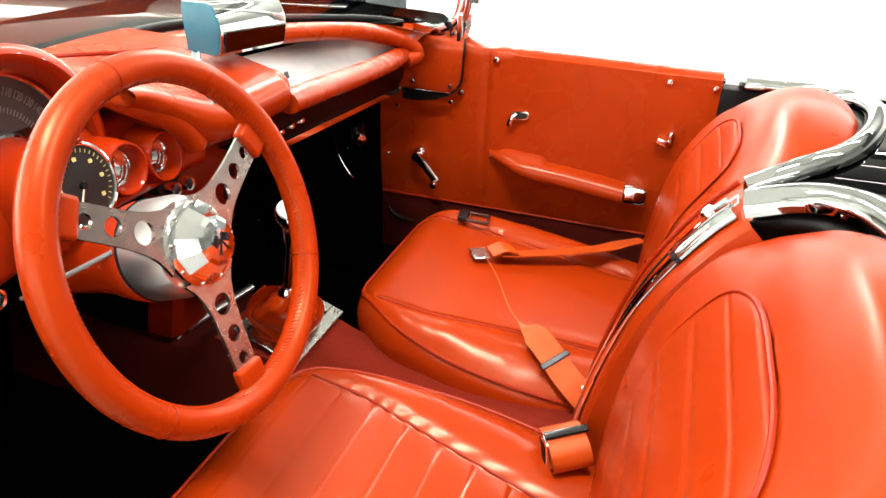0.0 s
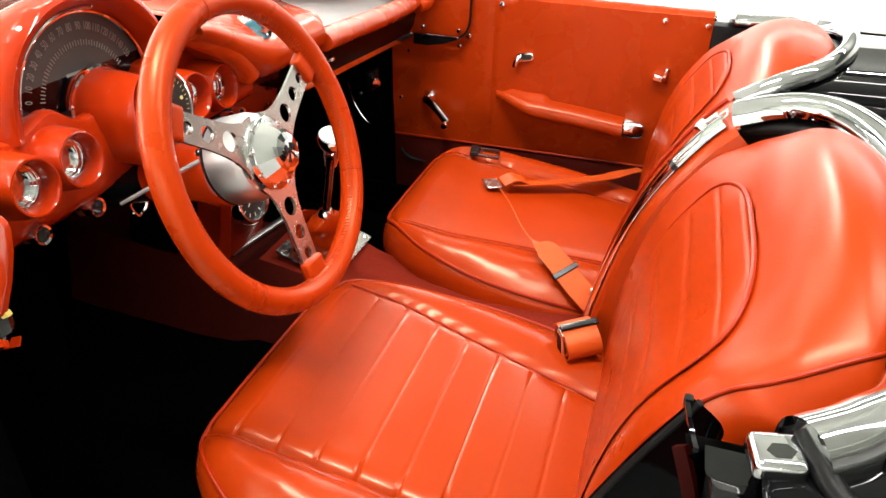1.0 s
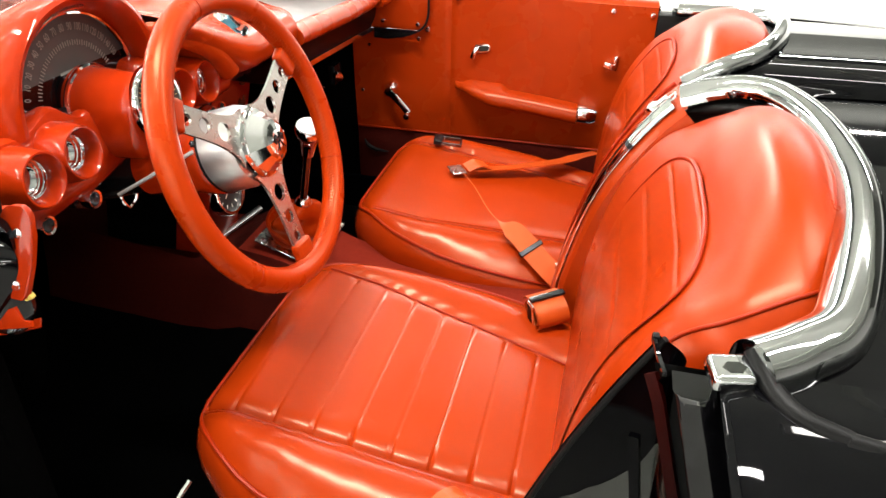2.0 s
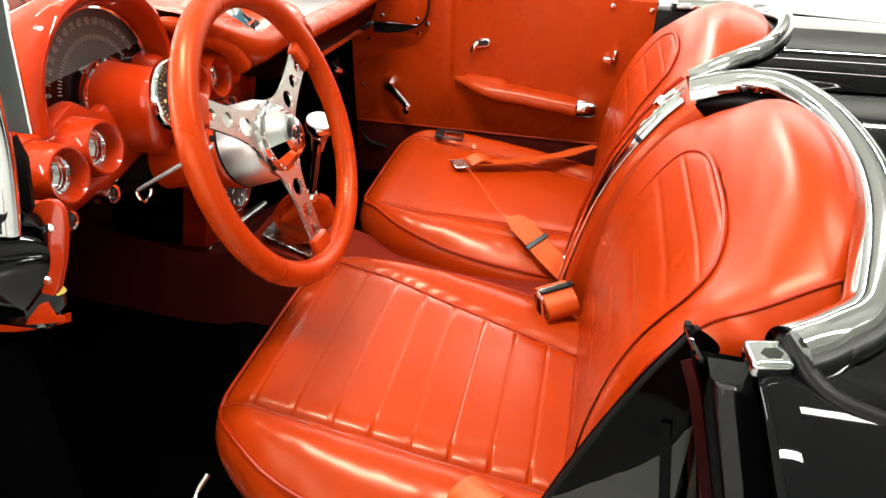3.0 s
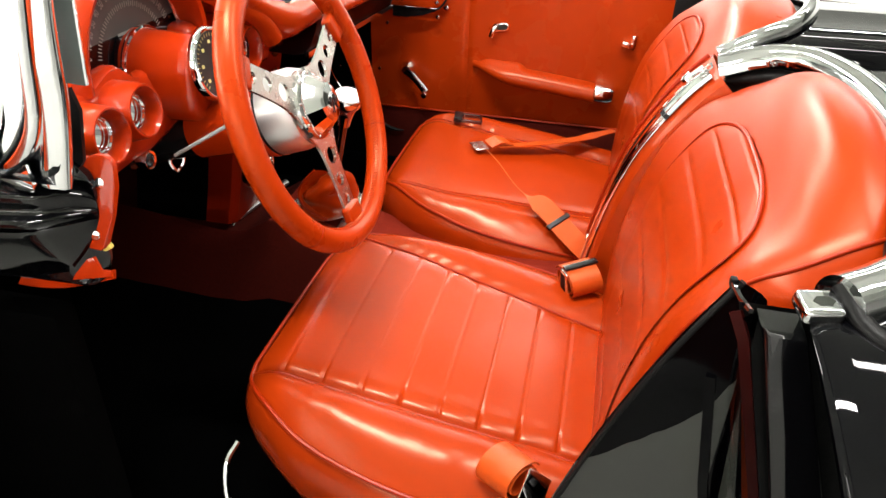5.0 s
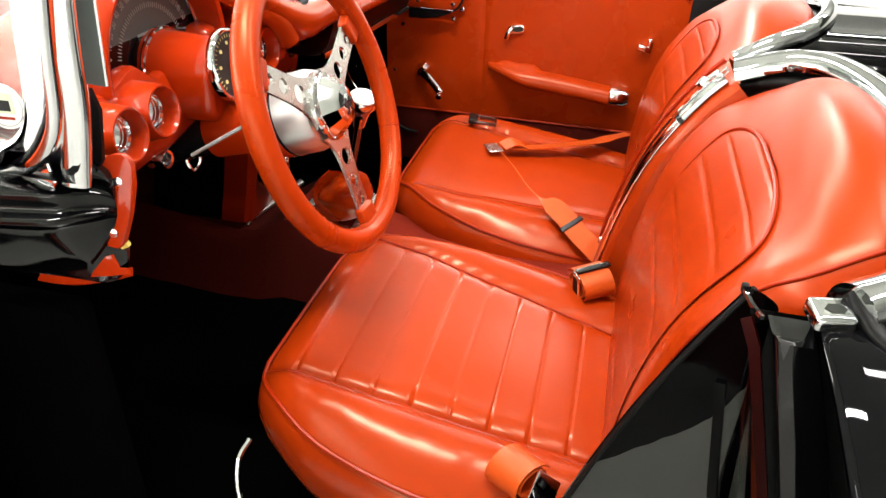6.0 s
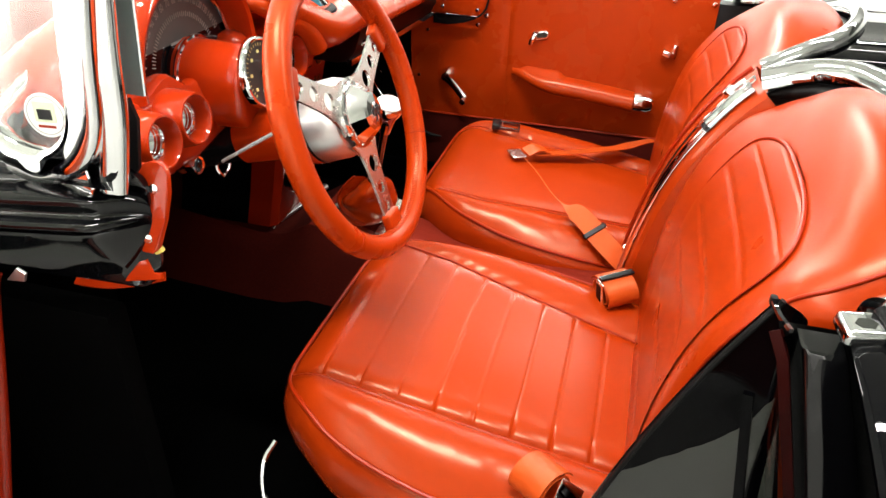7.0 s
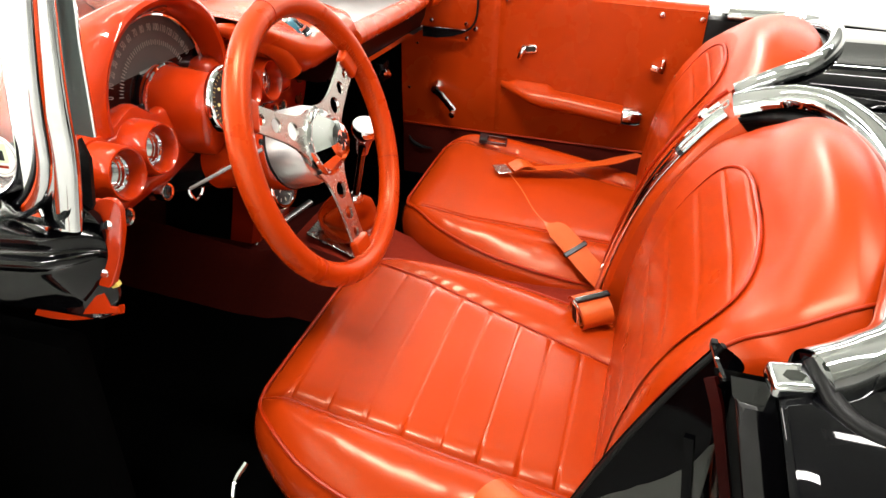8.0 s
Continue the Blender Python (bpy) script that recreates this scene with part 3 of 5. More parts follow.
part("inner_pillar", sweep([(0.139, -0.655, 0.30), (0.051, -0.655, 0.60), (-0.013, -0.655, 0.82), (-0.028, -0.652, 0.872), (-0.036, -0.640, 0.888)], [(-0.004, -0.006), (0.004, -0.006), (0.004, 0.002), (-0.004, 0.002)], up=(-0.2, -1, 0)), DARK_RED, body)
part("pillar_bracket", sweep([(-0.032, -0.598, 0.886), (-0.030, -0.620, 0.888), (-0.028, -0.648, 0.896)], [(-0.0015, -0.002), (0.0015, -0.002), (0.0015, 0.001), (-0.0015, 0.001)], up=(0, 0, 1)), BLACK, body)
# black panel from the pillar's tip down beside the seat
edge = spline([(-0.028, -0.592, 0.886), (-0.060, -0.590, 0.820), (-0.095, -0.585, 0.730), (-0.130, -0.580, 0.620), (-0.165, -0.575, 0.48), (-0.18, -0.57, 0.34)], 6)
edge_x, edge_y = [(p.z, p.x) for p in edge[::-1]], [(p.z, p.y) for p in edge[::-1]]
# upper edge of the reflection that is painted grey on the black jamb
REFLECTION_LINE = [(0.0, 0.640), (0.09, 0.668), (0.23, 0.712), (0.41, 0.757), (0.53, 0.800), (0.60, 0.812), (0.63, 0.79), (0.66, 0.45), (0.73, 0.45), (0.76, 0.76), (0.83, 0.805), (0.91, 0.76), (0.94, 0.45), (1.0, 0.45)]


def jamb_point(k, z):
    a = Vector((-0.030 + 0.24 * (0.878 - z), -0.645, z))
    p = Vector((interp(edge_x, z), interp(edge_y, z), z))
    return p.lerp(a, k) + Vector((0.02 * math.sin(math.pi * k), 0, 0))


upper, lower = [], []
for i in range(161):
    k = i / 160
    line = interp(REFLECTION_LINE, k) + 0.004 * noise.noise((k * 14, 0.3, 0.7))
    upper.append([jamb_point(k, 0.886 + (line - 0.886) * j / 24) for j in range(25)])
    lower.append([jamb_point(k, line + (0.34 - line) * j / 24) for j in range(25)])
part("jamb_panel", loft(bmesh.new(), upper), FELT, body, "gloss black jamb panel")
part("jamb_lower", loft(bmesh.new(), lower), GREY_GREEN, body, "lower jamb coloured grey for the reflection in its black paint")
part("jamb_seal", tube([p + Vector((0.004, -0.003, 0.0)) for p in edge[:30]], 0.003, 8), RUBBER, body)
part("jamb_fold", sweep([(-0.036, -0.628, 0.815), (-0.018, -0.634, 0.70), (0.02, -0.640, 0.52)], [(-0.004, -0.003), (0.004, -0.003), (0.004, 0.003), (-0.004, 0.003)], up=(-0.3, -1, 0)), FELT, body)
part("jamb_tip", box(0.006, 0.007, 0.008, Matrix.Translation((-0.031, -0.593, 0.884)), 0.002), RUBBER, body)
TE = Matrix.Translation((0.010, -0.6585, 0.9140)) @ Matrix.Rotation(0.22, 4, "Z") @ Matrix.Rotation(0.16, 4, "X")
end = part("trim_end", box(0.029, 0.025, 0.0135, TE, 0.0055, 5), TRIM_CHROME, body, "chrome trim end with a slot")
part("slot", slab([(0.0080 * math.cos(math.pi * k / 3), 0.0052 * math.sin(math.pi * k / 3)) for k in range(6)], 0.0006, TE @ Matrix.Translation((0.001, -0.001, 0.0065))), GREY_GREEN, end, "dark six-sided hole")


# ---- passenger door ----
door = thing("door_1", "closed red vinyl door panel on the passenger side", "car door", kind="structure", at=(-0.3, 0.70, 0.3))
DO = Vector((-0.3, 0.70, 0.3))


def dpart(name, bm, mat, parent=None, label=""):
    if parent is None:
        bmesh.ops.translate(bm, vec=-DO, verts=bm.verts)
        return part(name, bm, mat, door, label)
    bmesh.ops.translate(bm, vec=-DO, verts=bm.verts)
    return part(name, bm, mat, parent, label)


def door_y(x, z):
    y = 0.690 + 0.012 * smooth01(0.62, 0.45, z)
    y += 0.004 * math.exp(-((x + 0.487) / 0.006) ** 2)
    y += 0.0025 * noise.noise((x * 5, z * 6, 2.0))
    return y


rows = []
zs = [0.30 + 0.555 * k / 40 for k in range(41)]
for i in range(90):
    x = -0.745 + 0.745 * i / 89
    top = 0.866 - 0.006 * smooth01(-0.5, 0.0, x) + 0.03 * smooth01(-0.50, -0.60, x)
    row = [Vector((x, door_y(x, z), z + (top - 0.855) * smooth01(0.5, 0.855, z))) for z in zs]
    row += [Vector((x, 0.690 + d, top + h)) for d, h in ((0.006, 0.007), (0.018, 0.011), (0.035, 0.010), (0.05, 0.0), (0.05, -0.5))]
    rows.append(row)
panel = dpart("door_panel", loft(bmesh.new(), rows), VINYL_SOFT)
dpart("outer_skin", box(0.82, 0.05, 0.50, Matrix.Translation((-0.40, 0.765, 0.60)), 0.01), BLACK)
dpart("belt_seam", tube([(x, 0.689, 0.50) for x in [-0.74 + 0.037 * i for i in range(21)]], 0.003, 6), PIPING)
dpart("carpet_strip", box(0.74, 0.012, 0.20, Matrix.Translation((-0.372, 0.696, 0.398)), 0.003), DIM_CARPET, label="dark carpeted lower strip")
for x, z in ((-0.468, 0.852), (-0.100, 0.846), (-0.010, 0.842), (-0.545, 0.772)):
    s = screw(door, Vector((x, 0.688, z)) - DO, (0, -1, 0), 0.0075)
# winder
wind = dpart("window_winder", lathe([(0.020, 0), (0.020, 0.010), (0.014, 0.018), (0.011, 0.028), (0, 0.029)], 22, axis_pose((-0.642, 0.690, 0.610), (0, -1, 0))), CHROME, label="chrome window winder")
P = spline([(-0.642, 0.664, 0.610), (-0.624, 0.660, 0.598), (-0.604, 0.656, 0.580), (-0.586, 0.652, 0.562)], 5)
part("winder_arm", sweep([p - DO for p in P], [(0.009, -0.003), (0.009, 0.002), (0.004, 0.005), (-0.004, 0.005), (-0.009, 0.002), (-0.009, -0.003)], up=(0, -1, 0)), CHROME, wind)
part("winder_knob", lathe([(0.006, 0), (0.006, 0.01), (0.009, 0.014), (0.010, 0.024), (0.007, 0.030), (0, 0.031)], 16, axis_pose(Vector((-0.585, 0.652, 0.561)) - DO, (0, -1, 0))), CHROME, wind)
# inner handle with its escutcheon
HM = Matrix.Translation(-DO) @ axis_pose((-0.405, 0.6905, 0.736), (0, -1, 0)) @ Matrix.Rotation(0.16, 4, "Z")
oval = [(math.copysign(0.011, math.cos(a)) + 0.0105 * math.cos(a), 0.0105 * math.sin(a)) for a in [2 * math.pi * (k + 0.5) / 28 for k in range(28)]]
hd = part("door_handle", slab(oval, 0.006, HM, 0.002), CHROME, door, "small chrome inner door handle")
part("handle_recess", slab([(0.004 + x * 0.66, y * 0.62) for x, y in oval], 0.0012, HM @ Matrix.Translation((0, 0, 0.0055))), GREY_GREEN, hd)
P = spline([(-0.008, 0.001, 0.004), (-0.013, 0.000, 0.012), (-0.020, -0.008, 0.015), (-0.026, -0.019, 0.012)], 5)
part("handle_lever", sweep([HM @ p for p in P], [(0.0065 * math.cos(k * math.pi / 6), 0.0042 * math.sin(k * math.pi / 6)) for k in range(12)], up=(0, -1, 0)), CHROME, hd)
lk = dpart("lock_knob", box(0.034, 0.022, 0.014, Matrix.Translation((-0.090, 0.682, 0.722)) @ Matrix.Rotation(0.25, 4, "Y"), 0.004), CHROME, label="chrome door lock lever")
part("lock_stem", box(0.012, 0.016, 0.024, Matrix.Translation(Vector((-0.078, 0.682, 0.734)) - DO), 0.003), CHROME, lk)
# armrest
rows = []
for i in range(40):
    f = i / 39
    x = -0.470 + 0.315 * f
    zt = 0.644 - 0.028 * f + 0.004 * math.sin(math.pi * f)
    h = 0.014 + 0.026 * smooth01(0, 0.40, f)
    d = 0.052 * (smooth01(-0.05, 0.30, f)) ** 0.7 + 0.004
    back = 0.011 * smooth01(0.04, 0.12, f) * (1 - smooth01(0.40, 0.43, f))
    row = [(0.692, zt + back), (0.692 - d * 0.5, zt + 0.004 + back * 0.4), (0.692 - d * 0.85, zt), (0.692 - d, zt - h * 0.35), (0.692 - d * 0.95, zt - h * 0.75), (0.692 - d * 0.6, zt - h), (0.692, zt - h * 1.1)]
    rows.append(spline([Vector((x, y, z)) for y, z in row], 4, True))
arm = dpart("armrest", loft(bmesh.new(), rows, True), VINYL, label="padded red armrest")
part("armrest_cup", lathe([(0.021, 0), (0.023, 0.006), (0.023, 0.036), (0.019, 0.046), (0, 0.048)], 20, Matrix.Translation(-DO) @ axis_pose((-0.156, 0.668, 0.600), (1, 0.12, -0.10))), CHROME, arm, "chrome armrest end")

# rubber and screws along the door's front edge
dpart("door_seal", tube(spline([(-0.722, 0.684, 0.462), (-0.712, 0.683, 0.446), (-0.690, 0.682, 0.436), (-0.655, 0.684, 0.432)], 6), 0.006, 10, scale=lambda f: 0.3 + 0.7 * math.sin(math.pi * f)), RUBBER)
for x, z in ((-0.722, 0.601), (-0.690, 0.430), (-0.699, 0.723)):
    screw(door, Vector((x, 0.688, z)) - DO, (0, -1, 0), 0.005)
part("rear_post", box(0.12, 0.05, 0.50, Matrix.Translation((0.060, 0.715, 0.595)), 0.006), RUBBER, body)

# ---- steering wheel ----
WC, WTILT = Vector((-0.486, -0.335, 0.887)), radians(19)
WA = Vector((math.cos(WTILT), 0, math.sin(WTILT)))
WE2 = Vector((-WA.z, 0, WA.x))
WM = Matrix((Vector((0, 1, 0)), WE2, WA)).transposed().to_4x4()
WM.translation = WC
wheel = thing("steering_wheel", "red leather-wrapped sports steering wheel with drilled steel spokes", "steering wheel")
wheel.matrix_world = WM
RIM_R, RIM_T = 0.1655, 0.0148
P = [(RIM_R * math.cos(2 * math.pi * i / 96), RIM_R * math.sin(2 * math.pi * i / 96), 0.004) for i in range(96)]
rim = part("rim", tube(P, RIM_T, 20, True, up=(0, 0, 1)), LEATHER, wheel, "red leather rim")
# cross seams and stitches on the inner side
for deg in (222, 330, 98):
    a = radians(deg)
    c = Vector((RIM_R * math.cos(a), RIM_R * math.sin(a), 0.004))
    rr = Vector((math.cos(a), math.sin(a), 0))
    loop = [c + rr * ((RIM_T + 0.0002) * math.cos(k * math.pi / 12)) + Vector((0, 0, (RIM_T + 0.0002) * math.sin(k * math.pi / 12))) for k in range(24)]
    part("seam", tube(loop, 0.0006, 5, True), PIPING, rim)
bm = bmesh.new()
for i in range(210):
    a0 = 2 * math.pi * i / 210
    pts = []
    for k in range(5):
        f = -1 + k / 2
        th = math.pi + 0.25 * f + 0.40
        a = a0 + 0.009 * f
        r = RIM_R + (RIM_T + 0.0005) * math.cos(th)
        pts.append(Vector((r * math.cos(a), r * math.sin(a), 0.004 - (RIM_T + 0.0005) * math.sin(th))))
    tube(pts, 0.00045, 5, bm=bm)
tagged(part("stitching", bm, LEATHER, rim), kind="stuff")


def spoke(deg):
    """A tapered steel spoke with three round holes, along local x."""
    bm = bmesh.new()

    def loop_edges(pts):
        vs = [bm.verts.new((x, y, 0)) for x, y in pts]
        return [bm.edges.new((vs[i], vs[(i + 1) % len(vs)])) for i in range(len(vs))]

    out = []
    N = 14
    for i in range(N + 1):
        x = 0.030 + 0.125 * i / N
        out.append((x, 0.0150 + 0.020 * math.exp(-(x - 0.030) / 0.020)))
    out += [(x, -y) for x, y in out[::-1]]
    E = loop_edges(out)
    for x, r in ((0.064, 0.0110), (0.096, 0.0088), (0.123, 0.0068)):
        E += loop_edges([(x + r * math.cos(2 * math.pi * k / 22), r * math.sin(2 * math.pi * k / 22)) for k in range(22)])
    bmesh.ops.triangle_fill(bm, use_beauty=True, use_dissolve=False, edges=E)
    res = bmesh.ops.extrude_face_region(bm, geom=bm.faces[:])
    bmesh.ops.translate(bm, vec=(0, 0, 0.0036), verts=[g for g in res["geom"] if isinstance(g, bmesh.types.BMVert)])
    bmesh.ops.transform(bm, matrix=Matrix.Rotation(radians(deg), 4, "Z") @ Matrix.Translation((0, 0, -0.002)), verts=bm.verts)
    return bm


for deg in (146.5, 26.0, 267.0):
    sp = part("spoke", spoke(deg), STEEL, wheel, "drilled steel spoke")
    m = Matrix.Rotation(radians(deg), 4, "Z")
    part("spoke_sleeve", box(0.030, 0.036, 0.013, m @ Matrix.Translation((0.146, 0, 0.001)), 0.005, 3), LEATHER, sp)
hub = part("hub", lathe([(0.047, -0.051), (0.050, -0.049), (0.050, -0.020), (0.046, -0.006), (0.040, -0.003), (0, -0.003)], 48), ALLOY, wheel, "satin alloy hub")
bm = lathe([(0.041, 0.001), (0.041, 0.004), (0.037, 0.006)], 40)
horn_ring = part("horn_ring", bm, CHROME, wheel)
bm = lathe([(0.036, 0.004), (0.036, 0.008), (0.024, 0.024), (0.020, 0.0262), (0.011, 0.0282), (0, 0.0286)], 12)
horn = part("horn_button", bm, CHROME, wheel, "faceted chrome horn button")
horn.data.polygons.foreach_set("use_smooth", [False] * len(horn.data.polygons))
for k in range(9):
    a = 2 * math.pi * k / 9
    part("bolt", lathe([(0.0021, 0), (0.0021, 0.0012), (0.001, 0.002), (0, 0.002)], 10, Matrix.Translation((0.0385 * math.cos(a), 0.0385 * math.sin(a), 0.0048))), STEEL, horn_ring)
for dx, sl in ((-0.0065, 0.5), (0.0065, -0.5)):
    m = Matrix.Translation((dx, 0.001, 0.0289)) @ Matrix.Rotation(sl, 4, "Z")
    part("badge_flag", box(0.010, 0.008, 0.0012, m, 0.0004), BLACK_MET, horn)
    part("badge_staff", box(0.0014, 0.016, 0.0010, Matrix.Translation((dx * 0.5, -0.006, 0.0289)) @ Matrix.Rotation(-sl, 4, "Z"), 0.0003), BLACK_MET, horn)

# ---- dashboard ----
dash = thing("dashboard", "red twin-cowl dashboard with hooded round dials", "dashboard")
DC = Vector((0, -0.350, 0.930))


def wind_x(y):
    """Foot of the windscreen, across the car."""
    return -0.895 + 0.75 * y * y - 0.10 * y ** 4


# cowl over the big dial: from the recess, round its lip, back to the windscreen
HOOD = [(-0.705, 0.101, 0.094, 0.0), (-0.690, 0.105, 0.100, -0.004), (-0.674, 0.110, 0.108, -0.010), (-0.666, 0.115, 0.114, -0.014), (-0.663, 0.121, 0.119, -0.016), (-0.666, 0.128, 0.123, -0.016), (-0.678, 0.139, 0.126, -0.015), (-0.700, 0.156, 0.122, -0.012), (-0.740, 0.180, 0.105, -0.008), (-0.790, 0.200, 0.080, 0.0), (-0.850, 0.23, 0.050, 0.0)]
hood_rows = []
for x, ry, rz, dy in HOOD:
    row = []
    for k in range(49):
        th = math.pi * k / 48
        c, s = math.cos(th), math.sin(th)
        y = DC.y + dy - ry * math.copysign(abs(c) ** 0.9, c)
        z = DC.z + rz * s ** 0.9
        if x < -0.66:
            y = max(y, -0.60)
        row.append(Vector((x, y, z)))
    hood_rows.append(row)
part("dial_cowl", loft(bmesh.new(), hood_rows), PAINT, dash, "red painted cowl over the dials")
# big half-round dial
dial = part("speed_dial", lathe([(0.103, 0), (0.103, 0.003), (0, 0.003)], 64, axis_pose((-0.706, DC.y, DC.z - 0.005), (1, 0, 0.05))), DIAL_GREY, dash, "grey half-round speed dial")
DM = axis_pose((-0.7025, DC.y, DC.z - 0.005), (1, 0, 0.05))
for k in range(17):
    a = radians(163 - 9.0 * k)
    n_txt = str(k * 10)
    if k > 15:
        continue
    cu = bpy.data.curves.new("numeral", "FONT")
    cu.body, cu.size, cu.align_x, cu.align_y, cu.extrude = n_txt, 0.0125, "CENTER", "CENTER", 0.0002
    tmp = bpy.data.objects.new("numeral", cu)
    me = bpy.data.meshes.new_from_object(tmp)
    bpy.data.objects.remove(tmp)
    me.materials.append(MARK_DIM)
    ob = new("numeral", me)
    ob.parent = dial
    r = 0.0835
    ob.matrix_basis = DM @ Matrix.Translation((r * math.cos(a), r * math.sin(a), 0.0005)) @ Matrix.Rotation(a - math.pi / 2, 4, "Z") @ Matrix.Diagonal((0.62, 1, 1, 1))
bm = bmesh.new()
for k in range(41):
    a = radians(163 - 3.4 * k)
    box(0.005 if k % 2 else 0.0065, 0.0011, 0.0005, DM @ Matrix.Translation((0.066 * math.cos(a), 0.066 * math.sin(a), 0.0005)) @ Matrix.Rotation(a, 4, "Z"), bm=bm)
part("dial_scale", bm, MARK_DIM, dial)
half = [(0.1018 * math.cos(a), 0.1018 * math.sin(a)) for a in [radians(159.3 + 221.4 * k / 36) for k in range(37)]]
part("dial_base", slab(half, 0.0003, DM @ Matrix.Translation((0, 0, -0.0004))), ENAMEL, dial, "gloss black lower half of the dial")
part("dial_lettering", box(0.030, 0.003, 0.0004, DM @ Matrix.Translation((-0.008, 0.036, 0.0005))), MARK_DIM, dial)
part("dial_boss", lathe([(0.006, 0), (0.006, 0.004), (0, 0.005)], 14, DM), CHROME, dial)
part("dial_needle", box(0.003, 0.070, 0.0012, DM @ Matrix.Rotation(radians(92), 4, "Z") @ Matrix.Translation((0, 0.035, 0.002))), MARK, dial)
part("dial_rim", tube([DM @ Vector((0.1 * math.cos(radians(-5 + 5 * k)), 0.1 * math.sin(radians(-5 + 5 * k)), 0.004)) for k in range(39)], 0.003, 8), CHROME, dial)
part("dial_base_strip", box(0.006, 0.20, 0.020, Matrix.Translation((-0.696, DC.y, DC.z - 0.010)), 0.003), BLACK_MET, dial)

# face below the cowl
rows = []
for i in range(60):
    y = -0.575 + 0.49 * i / 59
    low = 0.822 + 0.02 * smooth01(-0.44, -0.30, y) + 0.012 * smooth01(-0.52, -0.61, y)
    crest = 0.912 + 0.024 * math.exp(-((y + 0.513) / 0.032) ** 2) + 0.034 * smooth01(-0.51, -0.44, y) - 0.022 * smooth01(-0.44, -0.40, y)
    row = []
    for k in range(14):
        f = k / 13
        z = low + (crest - low) * f
        x = -0.668 + 0.012 * math.sin(math.pi * f) - 0.02 * (1 - smooth01(0, 0.18, f)) - 0.05 * smooth01(-0.55, -0.578, y)
        row.append(Vector((x, y, z)))
    row += [Vector((-0.673, y, crest + 0.003)), Vector((-0.682, y, crest + 0.003)), Vector((-0.698, y, crest - 0.004)), Vector((-0.72, y, crest - 0.02))]
    rows.append([Vector((-0.78, y, low + 0.02)), Vector((-0.70, y, low - 0.002))] + row)
part("face_panel", loft(bmesh.new(), rows), PAINT, dash)
# pod that carries the rev dial and the column
rows = []
for x, gr in ((-0.705, 0.003), (-0.66, 0.0015), (-0.632, 0.0), (-0.622, -0.0008), (-0.6165, -0.003), (-0.6135, -0.0065), (-0.6125, -0.011)):
    row = []
    for k in range(48):
        a = 2 * math.pi * k / 48
        c, s = math.cos(a), math.sin(a)
        zc = 0.919 if s > 0 else 0.897
        row.append(Vector((x - 0.004 * max(0, -s), -0.343 + (0.041 + gr + 0.004 * max(0.0, -s)) * c, zc + (0.041 + gr) * s)))
    rows.append(row)
part("column_pod", loft(bmesh.new(), rows, True), PAINT, dash, "red painted pod round the rev dial")
part("pod_ring", tube([(-0.695, -0.343 + 0.0445 * math.cos(math.pi * k / 24), 0.919 + 0.0445 * math.sin(math.pi * k / 24)) for k in range(25)], 0.0035, 8), CHROME, dash)
TM = axis_pose((-0.606, -0.343, 0.929), (0.985, 0, 0.17)) @ Matrix.Diagonal((0.91, 0.91, 1, 1))
tach = part("rev_dial", lathe([(0.041, 0.001), (0.042, 0.003), (0, 0.003)], 40, TM), DIAL, dash, "black rev dial with yellow numerals")
part("bezel", lathe([(0.0475, -0.004), (0.0475, 0.002), (0.046, 0.0048), (0.0435, 0.0055), (0.042, 0.0045), (0.0415, 0.002)], 48, TM), CHROME, tach, "chrome bezel")
bm = bmesh.new()
for k in range(29):
    a = radians(220 - 9.3 * k)
    box(0.004, 0.0008, 0.0004, TM @ Matrix.Translation((0.0370 * math.cos(a), 0.0370 * math.sin(a), 0.0034)) @ Matrix.Rotation(a, 4, "Z"), bm=bm)
part("dial_ticks", bm, MARK_Y, tach)
for k in range(7):
    a = radians(215 - 42 * k)
    part("numeral", box(0.0046, 0.0042, 0.0004, TM @ Matrix.Translation((0.0285 * math.cos(a), 0.0285 * math.sin(a), 0.0034)), 0.0008, 1), MARK_Y, tach)
part("dial_needle", box(0.0016, 0.030, 0.0008, TM @ Matrix.Rotation(radians(150), 4, "Z") @ Matrix.Translation((0, 0.011, 0.0055))), MARK, tach)
part("dial_boss", lathe([(0.004, 0.003), (0.004, 0.007), (0, 0.008)], 12, TM), BLACK_MET, tach)

